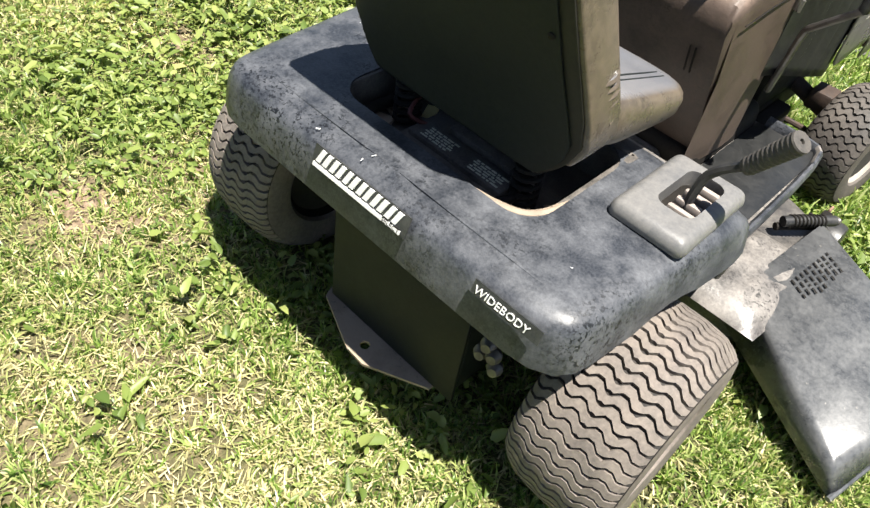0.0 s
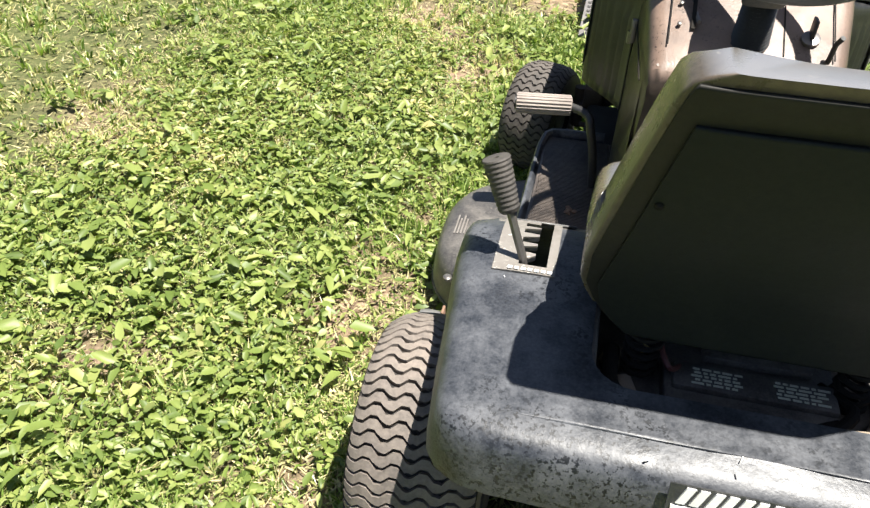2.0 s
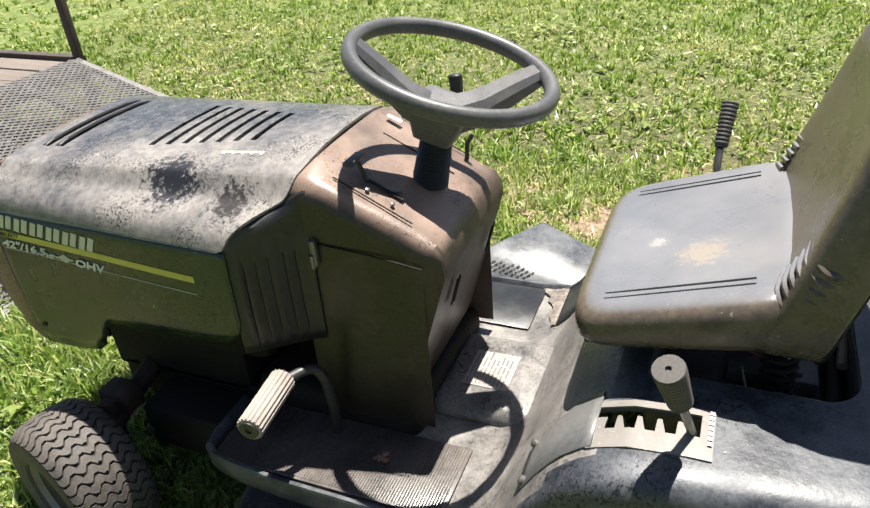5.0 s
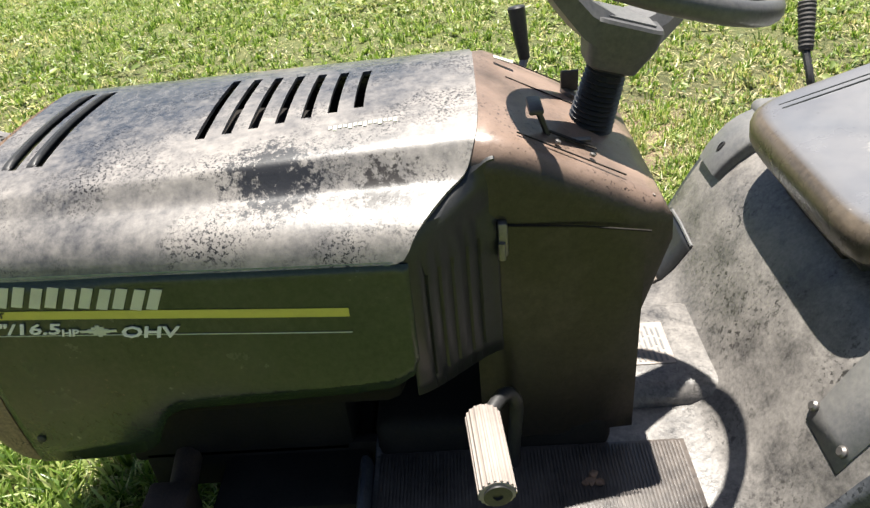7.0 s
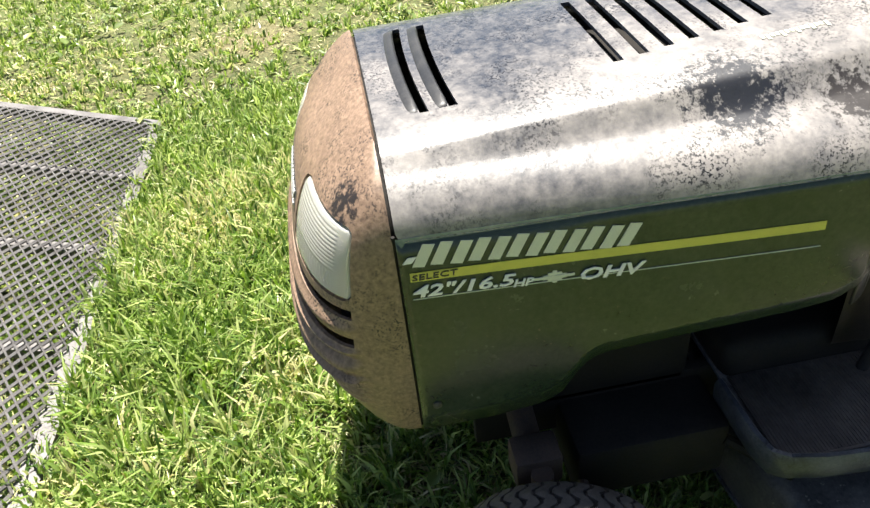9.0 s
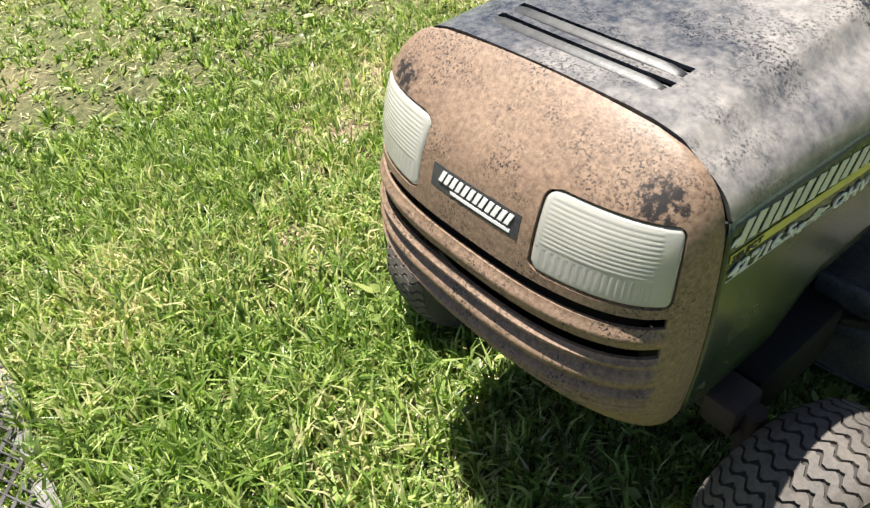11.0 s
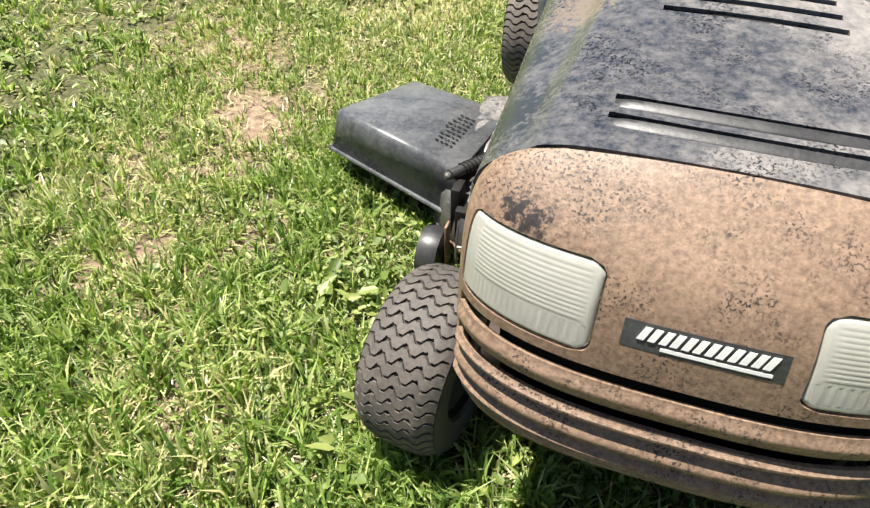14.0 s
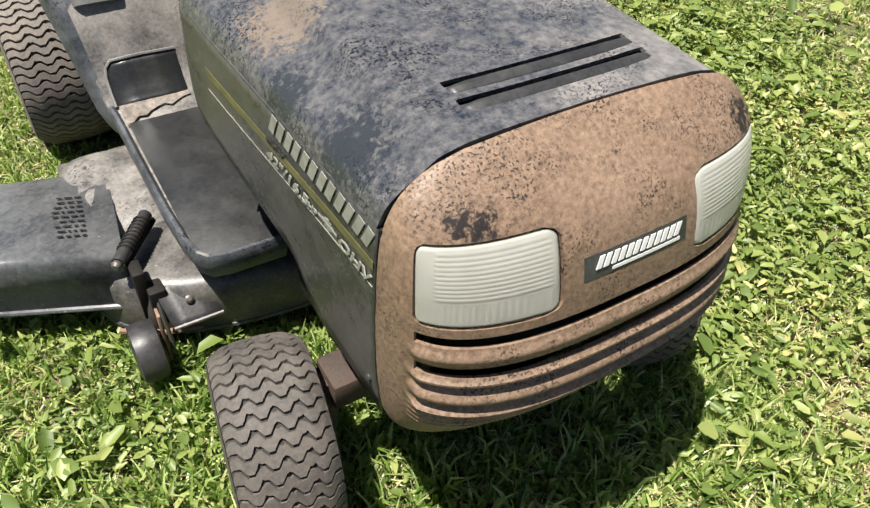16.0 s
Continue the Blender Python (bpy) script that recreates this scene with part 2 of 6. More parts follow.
def lens_material():
    m = bpy.data.materials.new("clouded_headlight_lens")
    m.use_nodes = True
    b = m.node_tree.nodes["Principled BSDF"]
    b.inputs["Base Color"].default_value = (0.66, 0.635, 0.56, 1)
    b.inputs["Roughness"].default_value = 0.11
    b.inputs["Transmission Weight"].default_value = 0.5
    b.inputs["Subsurface Weight"].default_value = 0.15
    b.inputs["Subsurface Radius"].default_value = (0.01, 0.01, 0.01)
    nz = m.node_tree.nodes.new("ShaderNodeTexNoise")
    nz.inputs["Scale"].default_value, nz.inputs["Detail"].default_value = 25, 6
    tc = m.node_tree.nodes.new("ShaderNodeTexCoord")
    mx = m.node_tree.nodes.new("ShaderNodeMix")
    mx.data_type = "RGBA"
    mx.inputs[6].default_value, mx.inputs[7].default_value = (0.74, 0.735, 0.68, 1), (0.60, 0.58, 0.50, 1)
    m.node_tree.links.new(tc.outputs["Object"], nz.inputs[0])
    m.node_tree.links.new(nz.outputs[0], mx.inputs[0])
    m.node_tree.links.new(mx.outputs[2], b.inputs["Base Color"])
    return m


LENS = lens_material()


def plant_material(name, greens, dry, dry_bias, translucent=0.35, rough=0.36):
    """Leaf colours vary from piece to piece and from patch to patch."""
    m = bpy.data.materials.new(name)
    m.use_nodes = True
    nt = m.node_tree
    n, l = nt.nodes, nt.links
    b = n["Principled BSDF"]
    geo = n.new("ShaderNodeNewGeometry")
    r = n.new("ShaderNodeValToRGB")
    r.color_ramp.elements[0].color = (*greens[0], 1)
    r.color_ramp.elements[1].color = (*greens[2], 1)
    e = r.color_ramp.elements.new(0.55)
    e.color = (*greens[1], 1)
    l.new(geo.outputs["Random Per Island"], r.inputs[0])
    nz = n.new("ShaderNodeTexNoise")
    nz.inputs["Scale"].default_value, nz.inputs["Detail"].default_value = 1.6, 5
    l.new(geo.outputs["Position"], nz.inputs["Vector"])
    mul = n.new("ShaderNodeMath")
    mul.operation = "MULTIPLY_ADD"
    wn = n.new("ShaderNodeTexWhiteNoise")
    wn.noise_dimensions = "1D"
    l.new(geo.outputs["Random Per Island"], wn.inputs["W"])
    mul.inputs[1].default_value = 0.55
    l.new(wn.outputs[0], mul.inputs[0])
    l.new(nz.outputs[0], mul.inputs[2])
    mr = n.new("ShaderNodeMapRange")
    mr.inputs[1].default_value, mr.inputs[2].default_value = dry_bias, dry_bias + 0.12
    l.new(mul.outputs[0], mr.inputs[0])
    x = n.new("ShaderNodeMix")
    x.data_type = "RGBA"
    l.new(mr.outputs[0], x.inputs[0])
    l.new(r.outputs[0], x.inputs[6])
    x.inputs[7].default_value = (*dry, 1)
    l.new(x.outputs[2], b.inputs["Base Color"])
    b.inputs["Roughness"].default_value = rough
    b.inputs["Specular IOR Level"].default_value = 0.42
    t = n.new("ShaderNodeBsdfTranslucent")
    hs = n.new("ShaderNodeHueSaturation")
    hs.inputs["Saturation"].default_value, hs.inputs["Value"].default_value = 1.15, 1.5
    l.new(x.outputs[2], hs.inputs["Color"])
    l.new(hs.outputs[0], t.inputs[0])
    ms = n.new("ShaderNodeMixShader")
    ms.inputs[0].default_value = translucent
    l.new(b.outputs[0], ms.inputs[1])
    l.new(t.outputs[0], ms.inputs[2])
    l.new(ms.outputs[0], n["Material Output"].inputs[0])
    return m


GRASS = plant_material("grass_blades", ((0.043, 0.092, 0.018), (0.192, 0.290, 0.057), (0.50, 0.56, 0.22)), (0.66, 0.60, 0.33), 0.98, 0.34)
DRY = plant_material("dry_grass", ((0.36, 0.32, 0.13), (0.60, 0.54, 0.26), (0.36, 0.37, 0.12)), (0.68, 0.61, 0.36), 0.85, 0.2)
THATCH = plant_material("thatch", ((0.13, 0.13, 0.05), (0.30, 0.28, 0.12), (0.20, 0.24, 0.07)), (0.48, 0.42, 0.23), 0.8, 0.1)
WEED = plant_material("weed_leaves", ((0.085, 0.130, 0.028), (0.175, 0.228, 0.052), (0.285, 0.322, 0.100)), (0.48, 0.43, 0.18), 1.04, 0.24, 0.46)


def soil_material():
    m = bpy.data.materials.new("lawn_soil")
    m.use_nodes = True
    nt = m.node_tree
    n, l = nt.nodes, nt.links
    b = n["Principled BSDF"]
    geo = n.new("ShaderNodeNewGeometry")

    def nz(s, d=8, r=0.65):
        t = n.new("ShaderNodeTexNoise")
        t.inputs["Scale"].default_value, t.inputs["Detail"].default_value, t.inputs["Roughness"].default_value = s, d, r
        l.new(geo.outputs["Position"], t.inputs["Vector"])
        return t.outputs[0]

    def ramp(f, *stops):
        r = n.new("ShaderNodeValToRGB")
        els = r.color_ramp.elements
        els[0].position, els[0].color = stops[0][0], (*stops[0][1], 1)
        els[1].position, els[1].color = stops[-1][0], (*stops[-1][1], 1)
        for p, c in stops[1:-1]:
            e = els.new(p)
            e.color = (*c, 1)
        l.new(f, r.inputs[0])
        return r.outputs[0]

    fine = ramp(nz(55), (0.3, (0.018, 0.020, 0.008)), (0.48, (0.07, 0.075, 0.025)), (0.62, (0.15, 0.13, 0.06)), (0.78, (0.25, 0.22, 0.11)))
    dirt = ramp(nz(38), (0.3, (0.10, 0.066, 0.04)), (0.5, (0.25, 0.175, 0.115)), (0.72, (0.42, 0.32, 0.225)))
    at = n.new("ShaderNodeAttribute")
    at.attribute_name = "bare"
    x = n.new("ShaderNodeMix")
    x.data_type = "RGBA"
    l.new(at.outputs["Fac"], x.inputs[0])
    l.new(fine, x.inputs[6])
    l.new(dirt, x.inputs[7])
    far = n.new("ShaderNodeAttribute")
    far.attribute_name = "lawn"
    turf = ramp(nz(9, 10, 0.75), (0.30, (0.035, 0.065, 0.014)), (0.5, (0.12, 0.16, 0.035)), (0.7, (0.26, 0.28, 0.085)))
    y = n.new("ShaderNodeMix")
    y.data_type = "RGBA"
    l.new(far.outputs["Fac"], y.inputs[0])
    l.new(x.outputs[2], y.inputs[6])
    l.new(turf, y.inputs[7])
    l.new(y.outputs[2], b.inputs["Base Color"])
    b.inputs["Roughness"].default_value = 0.95
    bp = n.new("ShaderNodeBump")
    bp.inputs["Strength"].default_value, bp.inputs["Distance"].default_value = 0.8, 0.02
    l.new(nz(60, 6), bp.inputs["Height"])
    l.new(bp.outputs[0], b.inputs["Normal"])
    return m


SOIL = soil_material()


# ---- mesh helpers ----
def finish(me, smooth=38):
    if smooth:
        me.polygons.foreach_set("use_smooth", [True] * len(me.polygons))
        me.set_sharp_from_angle(angle=radians(smooth))
    return me


def part(name, bm, material, parent, label="", smooth=38):
    """Links a bmesh as one mesh object under a thing or part."""
    me = bpy.data.meshes.new(name)
    bmesh.ops.recalc_face_normals(bm, faces=bm.faces)
    bm.to_mesh(me)
    bm.free()
    me.materials.append(material)
    finish(me, smooth)
    ob = new(name, me)
    ob.parent = parent
    if label:
        tagged(ob, label)
    return ob


def thing(name, place, label, category, group="", kind=""):
    ob = new(name)
    ob.empty_display_size = 0.1
    ob.location = place
    return tagged(ob, label, category, group, kind)


def solidify(ob, t, offset=-1):
    s = ob.modifiers.new("thickness", "SOLIDIFY")
    s.thickness, s.offset = t, offset
    return ob


def bevel(ob, w, seg=2):
    s = ob.modifiers.new("bevel", "BEVEL")
    s.width, s.segments, s.limit_method, s.angle_limit = w, seg, "ANGLE", radians(35)
    return ob


def settle(ob, *cutters, smooth=38):
    """Bakes the modifiers, and cuts the given bmeshes out of the mesh."""
    made = []
    for bm in cutters:
        bmesh.ops.recalc_face_normals(bm, faces=bm.faces)
        me = bpy.data.meshes.new("cutter")
        bm.to_mesh(me)
        bm.free()
        c = new("cutter", me)
        made.append(c)
        mod = ob.modifiers.new("cut", "BOOLEAN")
        mod.operation, mod.solver, mod.object = "DIFFERENCE", "EXACT", c
    dg = bpy.context.evaluated_depsgraph_get()
    dg.update()
    me = bpy.data.meshes.new_from_object(ob.evaluated_get(dg))
    ob.modifiers.clear()
    ob.data = finish(me, smooth)
    for c in made:
        bpy.data.objects.remove(c)
    return ob


def grid(points, closed_u=False, closed_v=False, caps=False):
    """A skin over rows of points."""
    bm = bmesh.new()
    rows = [[bm.verts.new(p) for p in row] for row in points]
    nu, nv = len(rows), len(rows[0])
    for i in range(nu if closed_u else nu - 1):
        for j in range(nv if closed_v else nv - 1):
            a, b2, c, d = rows[i][j], rows[(i + 1) % nu][j], rows[(i + 1) % nu][(j + 1) % nv], rows[i][(j + 1) % nv]
            bm.faces.new((a, b2, c, d))
    if caps:
        bm.faces.new(rows[0])
        bm.faces.new(rows[-1][::-1])
    return bm


def box(lo, hi, bev=0.0, seg=2, taper=(1, 1)):
    bm = bmesh.new()
    cx, cy = (lo[0] + hi[0]) / 2, (lo[1] + hi[1]) / 2
    v = []
    for z, s in ((lo[2], (1, 1)), (hi[2], taper)):
        for x, y in ((lo[0], lo[1]), (hi[0], lo[1]), (hi[0], hi[1]), (lo[0], hi[1])):
            v.append(bm.verts.new((cx + (x - cx) * s[0], cy + (y - cy) * s[1], z)))
    for f in ((3, 2, 1, 0), (4, 5, 6, 7), (0, 1, 5, 4), (1, 2, 6, 5), (2, 3, 7, 6), (3, 0, 4, 7)):
        bm.faces.new([v[i] for i in f])
    if bev:
        bmesh.ops.bevel(bm, geom=bm.edges[:], offset=bev, segments=seg, affect="EDGES", profile=0.5)
    return bm


def turned(profile, axis, at, seg=32):
    """A turned body: profile of (radius, along), round the axis 'x', 'y' or 'z' (or a direction) through at."""
    d = Vector({"x": (1, 0, 0), "y": (0, 1, 0), "z": (0, 0, 1)}[axis]) if isinstance(axis, str) else Vector(axis).normalized()
    u = d.orthogonal().normalized()
    w = d.cross(u)
    at = Vector(at)
    rows = []
    for r, a in profile:
        rows.append([at + d * a + (u * math.cos(2 * math.pi * k / seg) + w * math.sin(2 * math.pi * k / seg)) * max(r, 1e-5) for k in range(seg)])
    return grid(rows, closed_v=True, caps=True)


def tube(path, r, seg=10, caps=True):
    """A round bar along a bent line."""
    pts = [Vector(p) for p in path]
    rows = []
    prev = None
    for i, p in enumerate(pts):
        t = (pts[min(i + 1, len(pts) - 1)] - pts[max(i - 1, 0)]).normalized()
        u = t.orthogonal().normalized() if prev is None else (prev - t * prev.dot(t)).normalized()
        prev = u
        w = t.cross(u)
        rr = r[i] if isinstance(r, (list, tuple)) else r
        rows.append([p + (u * math.cos(2 * math.pi * k / seg) + w * math.sin(2 * math.pi * k / seg)) * rr for k in range(seg)])
    return grid(rows, closed_v=True, caps=caps)


def smooth_path(pts, n=6):
    """Points along a rounded line through pts."""
    P = [Vector(p) for p in pts]
    P = [2 * P[0] - P[1]] + P + [2 * P[-1] - P[-2]]
    out = []
    for i in range(1, len(P) - 2):
        for k in range(n):
            t = k / n
            a, b2, c, d = P[i - 1], P[i], P[i + 1], P[i + 2]
            out.append(0.5 * ((2 * b2) + (c - a) * t + (2 * a - 5 * b2 + 4 * c - d) * t * t + (3 * b2 - a - 3 * c + d) * t ** 3))
    out.append(P[-2])
    return out


def merge(*bms):
    out = bmesh.new()
    for b2 in bms:
        me = bpy.data.meshes.new("tmp")
        b2.to_mesh(me)
        b2.free()
        out.from_mesh(me)
        bpy.data.meshes.remove(me)
    return out


def moved(bm, m):
    bmesh.ops.transform(bm, matrix=m, verts=bm.verts[:])
    return bm


def lerp_table(table, x):
    """Straight lines between (x, v...) rows."""
    for a, c in zip(table, table[1:]):
        if x <= c[0]:
            t = 0 if c[0] == a[0] else max(0, min(1, (x - a[0]) / (c[0] - a[0])))
            r = [p + (q - p) * t for p, q in zip(a[1:], c[1:])]
            return r if len(r) > 1 else r[0]
    r = list(table[-1][1:])
    return r if len(r) > 1 else r[0]


def smooth_table(table, x):
    """A rounded curve through (x, v...) rows."""
    xs = [r[0] for r in table]
    if x <= xs[0] or x >= xs[-1]:
        return lerp_table(table, x)
    i = max(k for k in range(len(xs) - 1) if xs[k] <= x)
    t = (x - xs[i]) / (xs[i + 1] - xs[i])
    res = []
    for c in range(1, len(table[0])):
        p1, p2 = table[i][c], table[i + 1][c]
        h = xs[i + 1] - xs[i]
        m1 = (p2 - table[i - 1][c]) / (xs[i + 1] - xs[i - 1]) * h if i > 0 else p2 - p1
        m2 = (table[i + 2][c] - p1) / (xs[i + 2] - xs[i]) * h if i + 2 < len(xs) else p2 - p1
        res.append((2 * t ** 3 - 3 * t * t + 1) * p1 + (t ** 3 - 2 * t * t + t) * m1 + (-2 * t ** 3 + 3 * t * t) * p2 + (t ** 3 - t * t) * m2)
    return res if len(res) > 1 else res[0]


def lettering(words, size, m, shear=0.0, depth=0.0006, bold=0.0):
    """Words in the built-in font, as a mesh: x along the line, y up, placed by m."""
    cu = bpy.data.curves.new("words", "FONT")
    cu.body, cu.size, cu.extrude, cu.shear, cu.resolution_u, cu.offset = words, size, depth, shear, 2, bold * size
    ob = new("words", cu)
    dg = bpy.context.evaluated_depsgraph_get()
    dg.update()
    me = bpy.data.meshes.new_from_object(ob.evaluated_get(dg))
    bm = bmesh.new()
    bm.from_mesh(me)
    bpy.data.objects.remove(ob)
    return moved(bm, m)


def plaque(w, h, m, depth=0.002, shear=0.0):
    """A thin flat plate with its corner at the origin of m."""
    bm = bmesh.new()
    v = [bm.verts.new((x + shear * y, y, z)) for z in (0, depth) for x, y in ((0, 0), (w, 0), (w, h), (0, h))]
    for f in ((3, 2, 1, 0), (4, 5, 6, 7), (0, 1, 5, 4), (1, 2, 6, 5), (2, 3, 7, 6), (3, 0, 4, 7)):
        bm.faces.new([v[i] for i in f])
    return moved(bm, m)


def facing(origin, right, up):
    """A pose with x along right and y along up."""
    x = Vector(right).normalized()
    z = x.cross(Vector(up)).normalized()
    y = z.cross(x)
    m = Matrix((x, y, z)).transposed().to_4x4()
    m.translation = origin
    return m


# ---- the riding mower: y ahead, x to its right, the rear axle at y 0.15 ----
mower = thing("riding_mower", (0, 0, 0), "weathered black riding mower with rusty brown nose on lawn", "riding mower")

# nose: rows of height, depth ahead of the seam, half width
SEAM = 1.524
NOSE_ROWS = [(0.336, 0.032, 0.222), (0.344, 0.061, 0.237), (0.360, 0.087, 0.245), (0.39, 0.110, 0.250), (0.42, 0.125, 0.253), (0.45, 0.134, 0.255), (0.48, 0.137, 0.256), (0.515, 0.133, 0.257),
             (0.55, 0.127, 0.257), (0.60, 0.117, 0.256), (0.64, 0.105, 0.254), (0.67, 0.090, 0.250), (0.695, 0.069, 0.241), (0.715, 0.044, 0.226), (0.73, 0.022, 0.204), (0.738, 0.010, 0.182), (0.742, 0.001, 0.16)]


def nose_point(z, s, off=0.0):
    """A point of the nose's skin at height z; s runs from -1 (its left seam) through 0 (the middle) to 1."""
    d, w = smooth_table(NOSE_ROWS, z)
    a = abs(s) * math.pi / 2
    e = 2 / 2.7
    x, y = w * math.sin(a) ** e if a > 0 else 0.0, d * max(math.cos(a), 0) ** e
    nx, ny = (x / w) ** 1.7 / w, (max(y, 1e-6) / max(d, 1e-4)) ** 1.7 / max(d, 0.02)
    dd = smooth_table(NOSE_ROWS, min(z + 0.004, 0.742))[0] - smooth_table(NOSE_ROWS, max(z - 0.004, 0.336))[0]
    nrm = Vector((nx, ny, -dd / 0.008 * ny)).normalized()
    p = Vector((x, SEAM + y, z)) + nrm * off
    if z > 0.7:
        p.z += 0.008 * (1 - (x / w) ** 2) * (z - 0.7) / 0.042
    return Vector((math.copysign(p.x, s) if s else 0, p.y, p.z))


def nose_ribs(z):
    """Ridges of the lower grille."""
    out = 0.0
    for c, h, wd in ((0.547, 0.0075, 0.0085), (0.511, 0.0085, 0.0050), (0.499, -0.0030, 0.0040), (0.484, 0.0100, 0.0095), (0.4625, 0.0120, 0.0036), (0.449, 0.0050, 0.0028), (0.438, 0.0050, 0.0028), (0.427, 0.0045, 0.0028), (0.416, 0.0040, 0.0028)):
        out += 0.84 * h * math.exp(-((z - c) / wd) ** 2)
    return out


def nose_patch(s0, s1, z0, z1, off, ns=16, nz=8, thick=0.0, wave=None, lean=0.0, corner=None):
    a0, a1 = s0, s1

    def ends(v):
        # corner: rounding as shares of the width and the height
        if not corner:
            return a0, a1
        d = max(0.0, 1 - min(v, 1 - v) / corner[1])
        cut = corner[0] * (1 - math.sqrt(max(0.0, 1 - d * d))) * (a1 - a0)
        return a0 + cut, a1 - cut
    rows = []
    for i in range(nz + 1):
        z = z0 + (z1 - z0) * i / nz
        s0, s1 = ends(i / nz)
        rows.append([nose_point(z, s0 + (s1 - s0) * k / ns - lean * i / nz, off + (wave(i / nz, k / ns) if wave else 0)) for k in range(ns + 1)])
    if not thick:
        return grid(rows)
    back = []
    for i in range(nz + 1):
        s0, s1 = ends(i / nz)
        back.append([nose_point(z0 + (z1 - z0) * i / nz, s0 + (s1 - s0) * k / ns - lean * i / nz, off - thick) for k in range(ns + 1)])
    bm = bmesh.new()
    A = [[bm.verts.new(p) for p in r] for r in rows]
    B = [[bm.verts.new(p) for p in r] for r in back]
    for i in range(nz):
        for k in range(ns):
            bm.faces.new((A[i][k], A[i][k + 1], A[i + 1][k + 1], A[i + 1][k]))
            bm.faces.new((B[i][k], B[i + 1][k], B[i + 1][k + 1], B[i][k + 1]))
    for k in range(ns):
        bm.faces.new((A[0][k], B[0][k], B[0][k + 1], A[0][k + 1]))
        bm.faces.new((A[nz][k], A[nz][k + 1], B[nz][k + 1], B[nz][k]))
    for i in range(nz):
        bm.faces.new((A[i][0], A[i + 1][0], B[i + 1][0], B[i][0]))
        bm.faces.new((A[i][ns], B[i][ns], B[i + 1][ns], A[i + 1][ns]))
    return bm


def build_nose():
    zs = [0.336 + 0.004 * k for k in range(14)] + [0.392 + 0.0028 * k for k in range(45)] + [0.518 + 0.004 * k for k in range(12)] + [0.566 + 0.008 * k for k in range(22)] + [0.742]
    rows = []
    for z in zs:
        rows.append([nose_point(z, -1 + 2 * k / 72, nose_ribs(z) * min(1, max(0, 0.80 - abs(-1 + 2 * k / 72)) * 14)) for k in range(73)])
    ob = part("nose", grid(rows), NOSE, mower, "rust-brown plastic nose with grille ribs")
    solidify(ob, 0.005)
    cuts = [nose_patch(-0.76, 0.76, z - 0.0072, z + 0.0072, 0.03, 40, 1, 0.07) for z in (0.5685, 0.5255)]
    cuts += [nose_patch(a, b2, 0.5875, 0.6815, 0.02, 12, 24, 0.06, corner=(0.085, 0.13)) for a, b2 in ((0.1725, 0.7705), (-0.7705, -0.1725))]
    settle(ob, *cuts)
    # black sheet behind the slots stands in for the unlit inside
    part("grille_backing", nose_patch(-0.8, 0.8, 0.40, 0.59, -0.05, 30, 3, 0.004), GRIME_SHADE, ob)
    for sgn in (1, -1):
        def ribs(v, u):
            edge = min(v, 1 - v, u * 1.6, (1 - u) * 1.6)
            r = 0.00055 * abs(math.sin(v * math.pi * 19)) ** 0.7 if v > 0.36 and 0.05 < u < 0.80 else 0.0006 * math.sin(u * 2 * math.pi * 22) * (0.1 < v < 0.33) * (u < 0.8)
            return r - 0.004 * (max(0, 0.06 - edge) / 0.06) ** 2
        a, b2 = (0.176, 0.767) if sgn > 0 else (-0.176, -0.767)
        part("headlight", nose_patch(a, b2, 0.589, 0.680, 0.0, 64, 120, 0.012, ribs, corner=(0.085, 0.13)), LENS, ob, "clouded white ribbed headlight lens", 60)
        part("headlight_bucket", nose_patch(a, b2, 0.59, 0.683, -0.028, 12, 4, 0.006), DIM, ob)
    c = nose_point(0.631, 0)
    badge = part("badge", nose_patch(-0.130, 0.112, 0.613, 0.641, 0.0005, 10, 2, 0.002), PLATE_DARK, ob, "dark maker's badge with a worn edge", 0)
    def at_x(x, z, off):
        w = smooth_table(NOSE_ROWS, z)[1]
        return nose_point(z, math.copysign(math.asin((abs(x) / w) ** 1.35) * 2 / math.pi, x), off)
    for k in range(6):
        x = 0.056 - k * 0.0205
        for u0, u1, v0, v1 in ((0, 0.0066, 0, 0.0135), (0.0100, 0.0166, 0, 0.0135)):
            block = part("emblem_block", grid([[at_x(x - u0 - (u1 - u0) * q / 3 - 0.45 * (v0 + (v1 - v0) * r / 3), 0.6240 + v0 + (v1 - v0) * r / 3, 0.0016) for q in range(4)] for r in range(4)]), WHITE, badge, "", 0)
            solidify(block, 0.001, 0)
    part("emblem_bar", nose_patch(0.04, -0.105, 0.6165, 0.620, 0.0015, 6, 1, 0.001), WHITE, badge, "", 0)
    return ob


build_nose()

